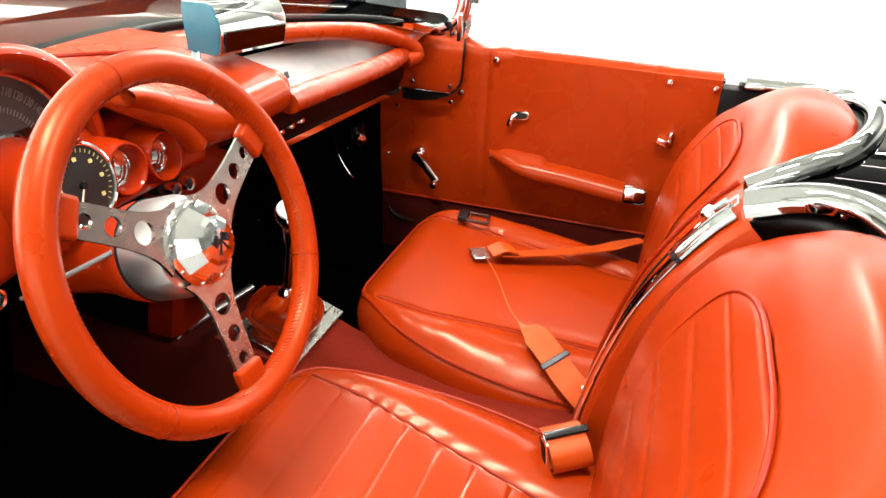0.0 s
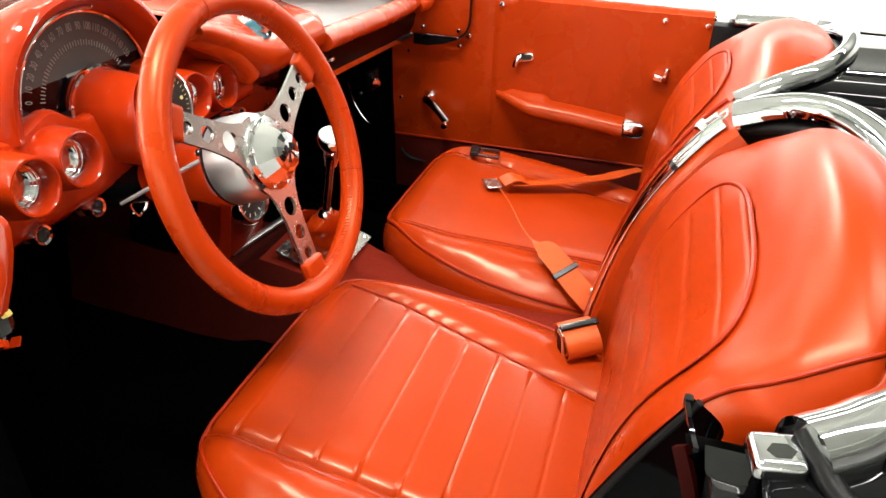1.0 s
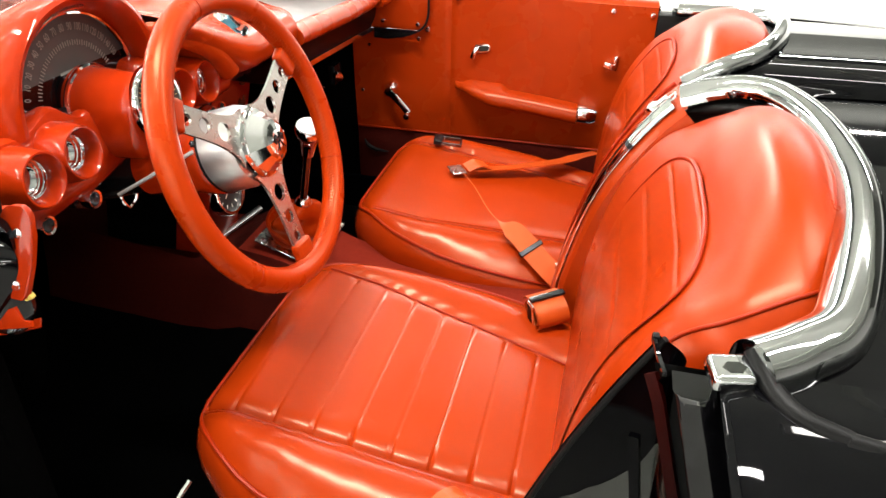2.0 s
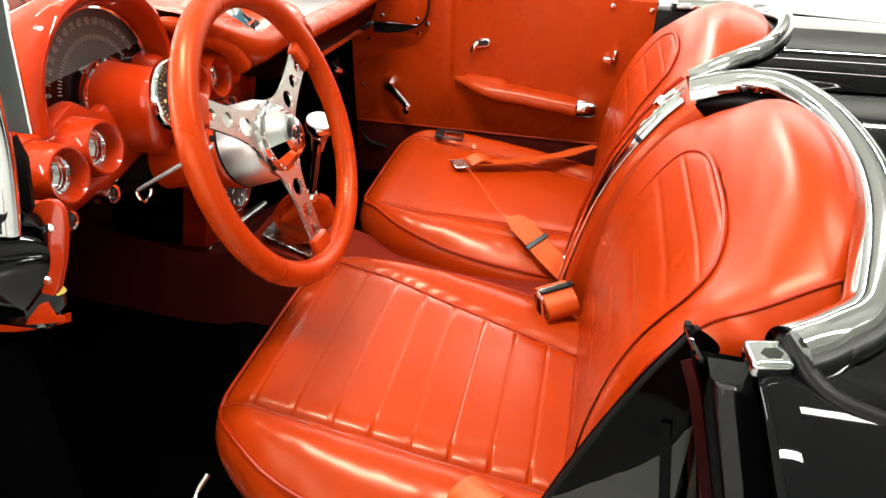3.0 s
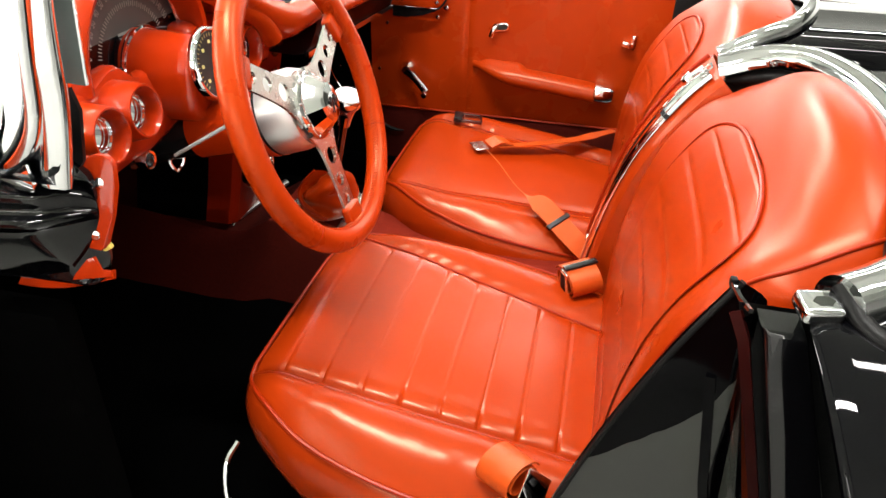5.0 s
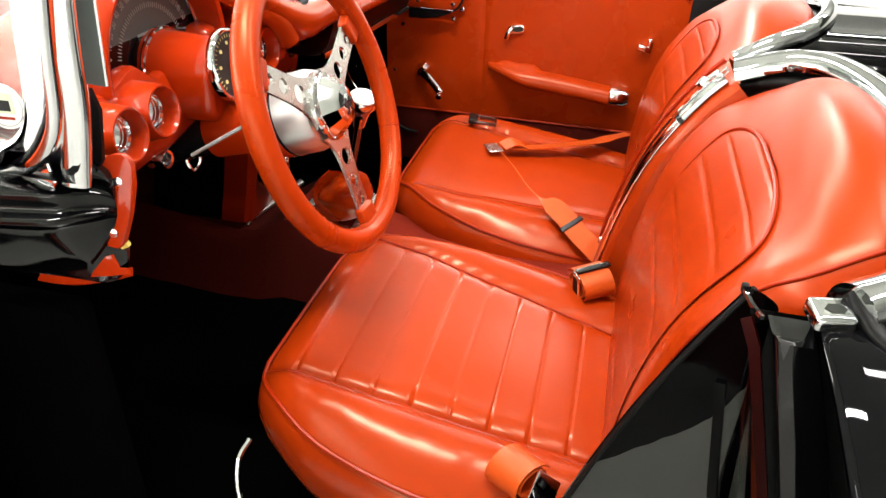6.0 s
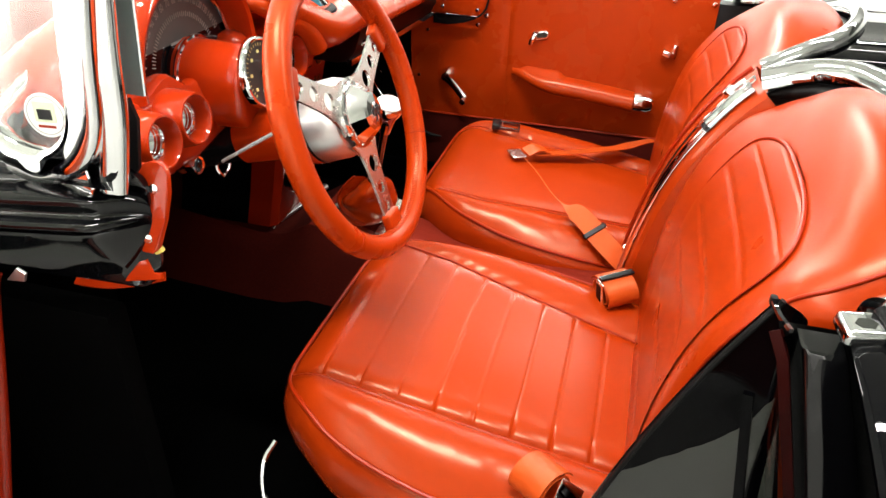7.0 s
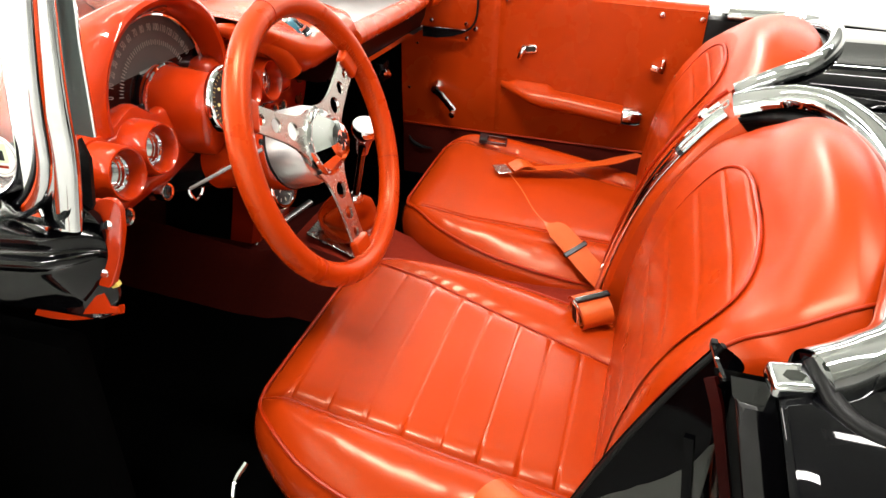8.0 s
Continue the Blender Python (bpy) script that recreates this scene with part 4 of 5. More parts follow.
# small hooded dials
def small_dial(y, z, r, label):
    m = axis_pose((-0.668, y, z), (0.985, 0, 0.12))
    pod = part("dial_hood", lathe([(r + 0.009, -0.01), (r + 0.006, 0.020), (r + 0.003, 0.036), (r + 0.0015, 0.040), (r - 0.0005, 0.040), (r - 0.003, 0.036), (r - 0.0054, 0.021), (r - 0.0054, 0.006)], 40, m), PAINT, dash, "red hood round a small dial")
    part("bezel", lathe([(r - d, h) for d, h in ((0.0054, 0.012), (0.0052, 0.021), (0.0060, 0.0228), (0.0072, 0.0228), (0.0077, 0.0192), (0.0088, 0.0192), (0.0092, 0.0148), (0.0102, 0.0148), (0.0106, 0.0102))], 36, m), CHROME, pod)
    d = part("dial_face", lathe([(r - 0.0104, 0.009), (r - 0.0104, 0.0106), (0, 0.0106)], 32, m), DIAL, pod, label)
    for k in range(5):
        a = radians(150 - 30 * k)
        part("tick", box(0.0035, 0.0009, 0.0003, m @ Matrix.Translation((0.010 * math.cos(a), 0.010 * math.sin(a), 0.0111)) @ Matrix.Rotation(a, 4, "Z")), MARK, d) if k in (0, 2, 4) else None
    part("needle", box(0.0009, 0.011, 0.0004, m @ Matrix.Rotation(0.6, 4, "Z") @ Matrix.Translation((0, 0.003, 0.0117))), MARK, d)


for gy, gz in ((-0.513, 0.898), (-0.452, 0.902), (-0.254, 0.906), (-0.193, 0.900)):
    small_dial(gy, gz, 0.027, "small black dial with a white needle")

# control knobs
for ky, kz, kx, kr in ((-0.414, 0.826, -0.690, 0.0105), (-0.500, 0.838, -0.680, 0.010), (-0.165, 0.848, -0.67, 0.008), (-0.140, 0.846, -0.67, 0.008)):
    m = axis_pose((kx, ky, kz), (1, 0, 0.05))
    kn = part("control_knob", lathe([(0.004, -0.01), (0.004, 0.006), (kr * 0.8, 0.008), (kr * 1.1, 0.014), (kr * 1.18, 0.022), (kr * 1.05, 0.026), (kr * 0.82, 0.025), (kr * 0.72, 0.016), (0, 0.016)], 24, m), CHROME, dash, "round chrome control knob")
    part("knob_face", lathe([(kr * 0.70, 0.0162), (kr * 0.70, 0.0175), (0, 0.0175)], 20, m), BLACK_MET, kn)
    rib = [(kr * (1.28 if k % 2 else 1.16) * math.cos(math.pi * k / 18), kr * (1.28 if k % 2 else 1.16) * math.sin(math.pi * k / 18)) for k in range(36)]
    part("knob_base", slab(rib, 0.018, m @ Matrix.Translation((0, 0, -0.014)), 0.001, 1), BLACK_MET, kn)
part("key_ring", tube([(-0.688 + 0.002 * math.cos(k), -0.328 + 0.013 * math.cos(2 * math.pi * k / 20), 0.787 + 0.017 * math.sin(2 * math.pi * k / 20)) for k in range(20)], 0.0022, 6, True), CHROME, dash)

# steering column and stalk
column = thing("steering_column", "red painted steering column with a chrome stalk", "steering column")
m = WM.copy()
part("column_jacket", lathe([(0.049, -0.0515), (0.0505, -0.054), (0.0505, -0.062), (0.048, -0.075), (0.042, -0.095), (0.036, -0.120), (0.032, -0.165), (0.026, -0.168)], 40, m), PAINT, column, "red painted column jacket")
part("jacket_ring", lathe([(0.0505, -0.0525), (0.0512, -0.0512), (0.0512, -0.0495), (0.0500, -0.0490)], 40, m), BLACK_MET, column)
part("column_tube", lathe([(0.026, -0.11), (0.026, -0.16), (0.024, -0.48)], 24, m), BLACK_MET, column)
SB = Vector((-0.545, -0.381, 0.888))
ST = Vector((-0.630, -0.415, 0.838))
stalk = part("stalk", tube([SB + Vector((0, 0.02, 0.0)), SB, SB.lerp(ST, 0.6), ST], 0.0025, 8, scale=lambda f: 1.0 if f < 0.7 else 0.85), STALK, column, "slim metal indicator stalk")
part("stalk_boss", lathe([(0.008, -0.004), (0.008, 0.006), (0.005, 0.009), (0, 0.009)], 16, axis_pose(SB + Vector((0, 0.012, 0.004)), SB - Vector((-0.50, -0.335, 0.90)))), BLACK_MET, stalk)

# padded top: middle and passenger side
pad = []
for i in range(80):
    y = -0.235 + 0.290 * i / 79
    nose = -0.585 - 0.035 * smooth01(-0.10, -0.24, y) - 0.022 * smooth01(0.015, 0.055, y)
    back = wind_x(y) + 0.01
    zt = 0.952 + 0.045 * smooth01(-0.10, -0.24, y)
    row = []
    for k in range(14):
        f = k / 13
        x = back + (nose - 0.03 - back) * f
        row.append(Vector((x, y, 0.985 + (zt - 0.985) * f + 0.010 * math.sin(math.pi * f))))
    low = 0.898 + 0.075 * smooth01(-0.13, -0.245, y)
    drop = zt - low
    for k in range(1, 10):
        a = math.pi / 2 * k / 9
        row.append(Vector((nose - 0.03 + 0.03 * math.sin(a), y, zt - drop * 0.45 * (1 - math.cos(a)))))
    for k in range(1, 6):
        a = math.pi / 2 * k / 5
        row.append(Vector((nose - 0.035 * (1 - math.cos(a)), y, zt - drop * 0.45 - drop * 0.55 * math.sin(a))))
    row.append(Vector((nose - 0.10, y, low + 0.004)))
    pad.append(row)
part("dash_pad", loft(bmesh.new(), pad), VINYL_SOFT, dash, "padded red vinyl dash top")
# end face of the pad towards the cove
bm = bmesh.new()
vs = [bm.verts.new(p) for p in pad[-1]] + [bm.verts.new((wind_x(0.055), 0.055, 0.90))]
bm.faces.new(vs)
part("pad_end", bm, VINYL_SOFT, dash)
part("pad_bead", tube(spline([(-0.690, -0.262, 0.992), (-0.665, -0.240, 0.984), (-0.638, -0.205, 0.964), (-0.622, -0.175, 0.940), (-0.616, -0.155, 0.908)], 6), 0.015, 12, scale=lambda f: 0.15 + 0.85 * smooth01(0.0, 0.45, f)), VINYL_SOFT, dash)
part("gauge_shelf", box(0.10, 0.17, 0.09, Matrix.Translation((-0.722, -0.195, 0.905)), 0.02, 3), PAINT, dash)
# cove with its bright panel
rows = []
for i in range(40):
    f = i / 39
    y = 0.05 + 0.545 * f
    xb = max(wind_x(y) + 0.02, -0.80 + 0.05 * f)
    a = Vector((xb, y, 0.928 - 0.02 * f))
    b = Vector((-0.665 - 0.015 * f, y, 0.884 - 0.018 * f))
    rows.append([a.lerp(b, k / 8) + Vector((0, 0, -0.014 * math.sin(math.pi * k / 8))) for k in range(9)])
cove = part("cove_panel", loft(bmesh.new(), rows), SILVER, dash, "satin aluminium panel in the passenger cove")
for k in range(7):
    f = 0.10 + 0.045 * k
    i = int(f * 39)
    part("letter_bar", box(0.004, 0.010, 0.012, Matrix.Translation(rows[i][4] + Vector((0.0, 0.0, 0.004))) @ Matrix.Rotation(radians(-18), 4, "Y"), 0.001, 1), GREY_MET, cove)
# padded roll along the windscreen and round the cove's end
ROLL = spline([(-0.815, 0.05, 0.966), (-0.800, 0.15, 0.958), (-0.770, 0.27, 0.947), (-0.734, 0.38, 0.938), (-0.698, 0.455, 0.929), (-0.666, 0.53, 0.911), (-0.641, 0.583, 0.891), (-0.625, 0.603, 0.875), (-0.623, 0.597, 0.861), (-0.634, 0.565, 0.858)], 7)
part("cove_lip", sweep(ROLL, ring(0.0165, 16, 0.95), up=(0, 0, 1)), VINYL_SOFT, dash)
EDGE = spline([(-0.872, 0.05, 0.968), (-0.860, 0.16, 0.963), (-0.832, 0.29, 0.953), (-0.793, 0.40, 0.943), (-0.751, 0.50, 0.931), (-0.700, 0.565, 0.924), (-0.666, 0.605, 0.915), (-0.640, 0.650, 0.904), (-0.622, 0.692, 0.895)], 6)
rows = []
for i in range(40):
    f = i / 39
    a = EDGE[round(f * (len(EDGE) - 1))]
    b = ROLL[round(f * (len(ROLL) - 15))] + Vector((0, 0, 0.0135))
    rows.append([a + Vector((-0.02, 0.02, -0.03)), a + Vector((-0.006, 0.006, -0.004))] + [a.lerp(b, k / 8) + Vector((0, 0, 0.005 * math.sin(math.pi * k / 8))) for k in range(9)])
part("top_skin", loft(bmesh.new(), rows), VINYL_SOFT, dash)
# grab bar in front of the cove
P = spline([(-0.604, 0.035, 0.912), (-0.608, 0.15, 0.903), (-0.616, 0.30, 0.890), (-0.630, 0.45, 0.876), (-0.645, 0.57, 0.868), (-0.650, 0.605, 0.868)], 6)
part("grab_bar", sweep(P, ring(0.0215, 18, 0.74), up=(0.35, 0, 1)), VINYL_SOFT, dash, "padded red grab bar")
rows = []
for i in range(30):
    f = i / 29
    y = 0.01 + 0.605 * f
    top = Vector((-0.612 - 0.038 * f, y, 0.905 - 0.042 * f))
    bot = Vector((-0.640 - 0.03 * f, y, 0.838 - 0.053 * f))
    rows.append([top, top.lerp(bot, 0.3) + Vector((0.004, 0, 0)), top.lerp(bot, 0.7) + Vector((0.006, 0, 0)), bot, bot + Vector((-0.02, 0, -0.004)), bot + Vector((-0.12, 0, 0.0))])
part("lower_panel", loft(bmesh.new(), rows), DARK_RED, dash, "dark red panel under the grab bar")
part("bright_strip", sweep([r[3] + Vector((0.003, 0, -0.002)) for r in rows], [(-0.004, -0.005), (0.004, -0.005), (0.004, 0.005), (-0.004, 0.005)], up=(0, 0, 1)), CHROME, dash)
for y in (0.045, 0.075, 0.105):
    part("small_switch", lathe([(0.005, 0), (0.005, 0.008), (0.003, 0.011), (0, 0.011)], 12, axis_pose((-0.628, y, 0.862), (1, 0, 0.2))), CHROME, dash)
# dash end at the far door
rows = []
for i in range(16):
    x = -0.80 + 0.262 * i / 15
    zt = 0.893 + 0.012 * smooth01(-0.64, -0.75, x)
    rows.append([Vector((x, 0.73, zt - 0.006)), Vector((x, 0.706, zt)), Vector((x, 0.692, zt - 0.001)), Vector((x, 0.681, zt - 0.007)), Vector((x, 0.6745, zt - 0.018)), Vector((x, 0.672, zt - 0.034)), Vector((x, 0.671, 0.83)), Vector((x, 0.671, 0.80)), Vector((x, 0.675, 0.768 + 0.02 * smooth01(-0.56, -0.54, x)))])
part("dash_end", loft(bmesh.new(), rows), VINYL_SOFT, dash)
part("end_seam", tube(spline([(-0.545, 0.700, 0.892), (-0.541, 0.684, 0.886), (-0.538, 0.673, 0.868), (-0.538, 0.670, 0.845), (-0.539, 0.669, 0.812), (-0.546, 0.668, 0.788), (-0.562, 0.668, 0.772), (-0.590, 0.668, 0.764)], 6), 0.0026, 8), RUBBER, dash)
clip = part("dash_clip", slab([(-0.678, 0.748), (-0.640, 0.747), (-0.600, 0.754), (-0.570, 0.765), (-0.560, 0.772), (-0.678, 0.774)], 0.008, axis_pose((0, 0.670, 0), (0, -1, 0)), 0.002), BLACK_MET, dash, "tapered dark metal clip")
part("clip_strip", box(0.112, 0.004, 0.0035, Matrix.Translation((-0.620, 0.661, 0.7735)), 0.001), CHROME, clip)
for x, z in ((-0.565, 0.787), (-0.655, 0.790), (-0.562, 0.752)):
    screw(dash, (x, 0.668, z), (0, -1, 0), 0.006)
# mirror foot on the pad
rows = []
for k in range(13):
    f = k / 12
    c = Vector((-0.640, -0.104, 0.957)).lerp(Vector((-0.678, -0.052, 0.992)), f ** 0.75)
    c.z = 0.957 + 0.035 * f ** 2
    ra, rb = 0.040 * (1 - f) ** 2.2 + 0.006, 0.022 * (1 - f) ** 1.6 + 0.005
    ax, ay = Vector((0.80, -0.60, -0.08)).normalized(), Vector((0.60, 0.80, 0))
    rows.append([c + ax * (ra * math.cos(2 * math.pi * n / 24)) + ay * (rb * math.sin(2 * math.pi * n / 24)) for n in range(24)])
part("mirror_foot", loft(bmesh.new(), rows, True), CHROME, dash, "flared chrome mirror foot")
part("pad_seam", tube(spline([(-0.84, -0.20, 0.995), (-0.80, -0.14, 0.992), (-0.775, -0.05, 0.982), (-0.77, 0.02, 0.976)], 6), 0.003, 6), PIPING, dash)

# ---- centre stack and shifter ----
stack = thing("centre_stack", "red centre stack with a clock under the dash", "car console")
rows = []
for z, x, w in ((0.90, -0.70, 0.10), (0.80, -0.715, 0.085), (0.70, -0.735, 0.075), (0.60, -0.755, 0.070), (0.53, -0.77, 0.070)):
    rows.append([Vector((x - 0.2, -w, z)), Vector((x - 0.012, -w, z)), Vector((x, -w + 0.012, z)), Vector((x, w - 0.012, z)), Vector((x - 0.012, w, z)), Vector((x - 0.2, w, z))])
# face darkened and flanks blackened to stand in for shade under the dash
part("stack_face", loft(bmesh.new(), [r[1:5] for r in rows]), SHADED_RED, stack)
part("stack_flank", loft(bmesh.new(), [[r[1] + Vector((-0.045, 0, 0)), r[1]] for r in rows]), SHADED_RED, stack)
part("stack_flank", loft(bmesh.new(), [[r[0], r[1] + Vector((-0.045, 0, 0))] for r in rows]), BLACK_CARPET, stack, "stack flank blackened for the shade under the dash")
part("stack_flank", loft(bmesh.new(), [r[4:6] for r in rows]), BLACK_CARPET, stack, "stack flank blackened for the shade under the dash")
m = axis_pose((-0.748, -0.012, 0.632), (1, -0.05, 0.2)) @ Matrix.Diagonal((1.1, 1.1, 1.0, 1.0))
clock = part("clock", lathe([(0.041, -0.01), (0.041, 0.012), (0.038, 0.018), (0.034, 0.018), (0.032, 0.012), (0.0315, 0.004)], 40, m), CHROME, stack, "round chrome clock")
part("clock_face", lathe([(0.033, 0.005), (0.033, 0.010), (0, 0.010)], 32, m), DIAL, clock)
for k in range(12):
    a = radians(30 * k)
    part("tick", box(0.006, 0.0016, 0.0005, m @ Matrix.Translation((0.026 * math.cos(a), 0.026 * math.sin(a), 0.0105)) @ Matrix.Rotation(a, 4, "Z")), MARK, clock)
for a, l in ((0.5, 0.020), (2.2, 0.014)):
    part("clock_hand", box(0.0016, l, 0.0006, m @ Matrix.Rotation(a, 4, "Z") @ Matrix.Translation((0, l / 2, 0.0115))), MARK, clock)
for z in (0.83, 0.79, 0.75, 0.71):
    part("stack_hole", lathe([(0.013, -0.002), (0.013, 0.002), (0.010, 0.003), (0, 0.001)], 20, axis_pose((-0.712 - 0.15 * (0.83 - z), 0.045, z), (1, 0, 0.1))), BLACK_MET, stack)
lever = thing("brake_lever", "slim chrome pull lever under the dash", "lever", at=(-0.76, 0.03, 0.52))
LO = Vector((-0.76, 0.03, 0.52))
part("lever_arm", sweep([Vector(p) - LO for p in ((-0.785, -0.028, 0.522), (-0.765, 0.035, 0.530), (-0.742, 0.104, 0.540))], [(0.007, -0.003), (0.007, 0.002), (0.003, 0.005), (-0.003, 0.005), (-0.007, 0.002), (-0.007, -0.003)], up=(0, 0, 1)), ALLOY, lever, "flat satin lever arm")
part("lever_grip", lathe([(0.006, -0.02), (0.009, -0.012), (0.009, 0.012), (0.006, 0.02), (0, 0.02)], 14, axis_pose(Vector((-0.79, -0.040, 0.518)) - LO, (0.3, -1, -0.1))), CHROME, lever)

shifter = thing("gear_shifter", "chrome gear lever with a red leather boot", "gear shifter", at=(-0.62, 0.03, 0.53))
SO = Vector((-0.62, 0.03, 0.53))
bm = bmesh.new()
fr = Matrix.Translation(-SO) @ axis_pose((-0.618, 0.026, 0.545), (0.36, 0, 1))
def frame_piece(cx, cy, sx, sy):
    box(sx, sy, 0.004, fr @ Matrix.Translation((cx, cy, 0)), 0.001, 1, bm=bm)
frame_piece(0, 0.047, 0.164, 0.022)
frame_piece(0, -0.047, 0.164, 0.022)
frame_piece(0.071, 0, 0.022, 0.072)
frame_piece(-0.071, 0, 0.022, 0.072)
plate = part("boot_plate", bm, STEEL, shifter, "bright steel boot plate")
for sx, sy in ((-0.072, -0.048), (0.072, -0.048), (-0.072, 0.048), (0.072, 0.048)):
    part("screw", lathe([(0.004, 0.002), (0.004, 0.003), (0.002, 0.0045), (0, 0.0045)], 10, fr @ Matrix.Translation((sx, sy, 0))), CHROME, plate)
rows = []
top = Vector((-0.572, -0.050, 0.655)) - SO
for i in range(16):
    f = i / 15
    c = (fr @ Vector((0, 0, 0))).lerp(top, f)
    rx, ry = 0.052 * (1 - f ** 2.4) + 0.013, 0.036 * (1 - f ** 2.4) + 0.013
    row = []
    for k in range(32):
        a = 2 * math.pi * k / 32
        wob = 1 + 0.16 * math.sin(3 * a + 5 * f) * math.sin(math.pi * f) + 0.05 * math.sin(17 * f)
        row.append(c + Vector((ry * wob * math.sin(a), rx * wob * math.cos(a), 0.006 * math.sin(2 * a) * math.sin(math.pi * f))))
    rows.append(row)
boot = part("boot", loft(bmesh.new(), rows, True), LEATHER, shifter, "creased red leather boot")
lip = [p - SO for p in spline([(-0.616, -0.040, 0.648), (-0.634, -0.046, 0.630), (-0.647, -0.048, 0.604), (-0.640, -0.049, 0.580), (-0.620, -0.050, 0.566), (-0.594, -0.052, 0.558)], 6)]
inner = Vector((-0.592, -0.012, 0.606)) - SO
part("boot_flap", loft(bmesh.new(), [[p.lerp(inner, 0.75 * k / 8) + Vector((0.006, 0.012, 0.004)) * math.sin(math.pi * k / 8) for k in range(9)] for p in lip]), LEATHER, boot)
part("flap_edge", tube(lip, 0.0022, 8), PIPING, boot)
KT = Vector((-0.538, -0.080, 0.784)) - SO
part("lever", tube([top - Vector((0.004, 0, 0.02)), top, top.lerp(KT, 0.5), KT], 0.0065, 12), GUNMETAL, shifter)
part("lever_collar", lathe([(0.014, -0.006), (0.015, 0.0), (0.012, 0.006), (0.008, 0.010), (0, 0.010)], 16, axis_pose(top, KT - top)), CHROME, shifter)
knob = part("knob_stem", lathe([(0.010, -0.03), (0.013, -0.01), (0.017, 0.004), (0.023, 0.014), (0.024, 0.022), (0.022, 0.027), (0, 0.0275)], 28, axis_pose(KT, KT - top)), CHROME, shifter, "chrome gear knob")
part("knob_cap", lathe([(0.020, 0.026), (0.0205, 0.0285), (0, 0.030)], 28, axis_pose(KT, KT - top)), WHITE, knob, "white shift-pattern disc")

# ---- windscreen ----
screen = thing("windscreen", "wraparound windscreen in a heavy chrome frame", "windscreen")
base = [(wind_x(y), y, 0.975 - 0.03 * (y / 0.62) ** 2) for y in [-0.60 + 0.1 * i for i in range(13)]]
LEFT = [(-0.553, -0.598, 1.40), (-0.570, -0.622, 1.20), (-0.583, -0.640, 1.078), (-0.589, -0.645, 1.026), (-0.594, -0.647, 0.987), (-0.604, -0.648, 0.962), (-0.622, -0.648, 0.944), (-0.645, -0.646, 0.933), (-0.672, -0.646, 0.934), (-0.702, -0.640, 0.941), (-0.740, -0.610, 0.947), (-0.775, -0.52, 0.955)]
RIGHT = [(x + 0.040, -y + 0.052, z - 0.032 * smooth01(1.40, 1.05, z)) for x, y, z in LEFT]
BAR = [(0.0168 * math.copysign(abs(math.cos(a)) ** 0.55, math.cos(a)), 0.0125 * math.copysign(abs(math.sin(a)) ** 0.75, math.sin(a))) for a in [2 * math.pi * k / 28 for k in range(28)]]
for line, sgn in ((LEFT, -1), (RIGHT[:10], 1)):
    part("screen_frame", sweep(spline(line, 6), BAR, up=(0.06, sgn, 0.12)), CHROME, screen, "heavy chrome screen frame")
P = spline(base[1:6] + [tuple(p + Vector((-0.010, 0.008, 0.010))) for p in EDGE[3:-8:5]], 6)
part("screen_seal", tube(P, 0.0085, 10), RUBBER, screen, "black rubber screen seal")
for sgn, shift in ((-1, (0, 0, 0)), (1, (0.040, 0.052, -0.032))):
    made = []
    post = part("ribbed_post", box(0.012, 0.012, 0.060, Matrix.Translation((-0.594, sgn * 0.634, 0.945)), 0.002, 1), CHROME, screen, "ribbed chrome pillar")
    core = spline([(-0.592, sgn * 0.640, 0.914), (-0.574, sgn * 0.641, 0.988), (-0.568, sgn * 0.634, 1.078), (-0.546, sgn * 0.594, 1.40)], 6)
    flute = []
    for k in range(37):
        a = math.pi * k / 36
        d = 1 + 0.07 * abs(math.sin(4 * a)) ** 0.7
        flute.append((0.0122 * math.copysign(abs(math.cos(a)) ** 0.75, math.cos(a)), 0.0072 * math.sin(a) ** 0.8 * d))
    made.append(part("fluted_cover", sweep(core, flute, up=(0.46, sgn * 0.88, 0.05)), CHROME, post))
    if sgn < 0:
        made.append(part("post_seal", slab([(-0.572, 0.995), (-0.567, 0.976), (-0.576, 0.930), (-0.592, 0.908), (-0.60, 0.96)], 0.004, axis_pose((0, sgn * 0.619, 0), (0, -1, 0))), RUBBER, screen))
    made.append(part("vent_edge", sweep([(-0.562, sgn * 0.624, 1.000), (-0.558, sgn * 0.620, 1.078), (-0.536, sgn * 0.588, 1.40)], [(-0.002, -0.009), (0.002, -0.009), (0.002, 0.009), (-0.002, 0.009)], up=(1, 0, 0)), SMOKE, screen))
    made.append(part("vent_bead", tube([(-0.553, sgn * 0.624, 1.000), (-0.549, sgn * 0.620, 1.078), (-0.527, sgn * 0.588, 1.40)], 0.0016, 6), CHROME, screen))
    made.append(part("post_foot", slab([(-0.606, 0.945), (-0.604, 0.909), (-0.640, 0.921)], 0.006, axis_pose((0, sgn * 0.648, 0), (0, -1, 0)), 0.001), CHROME, screen))
    for ob in [post] + [o for o in made if o.parent is screen]:
        ob.location = shift
top_line = spline([(-0.56, -0.598, 1.40), (-0.66, -0.50, 1.41), (-0.74, -0.25, 1.415), (-0.765, 0, 1.415), (-0.735, 0.25, 1.415), (-0.63, 0.53, 1.41), (-0.515, 0.650, 1.40)], 8)
part("screen_header", tube(top_line, 0.014, 10), CHROME, screen)
CORNER = [(-0.600, -0.648, 0.965), (-0.645, -0.646, 0.940), (-0.702, -0.640, 0.946), (-0.740, -0.610, 0.952), (-0.775, -0.52, 0.960)]
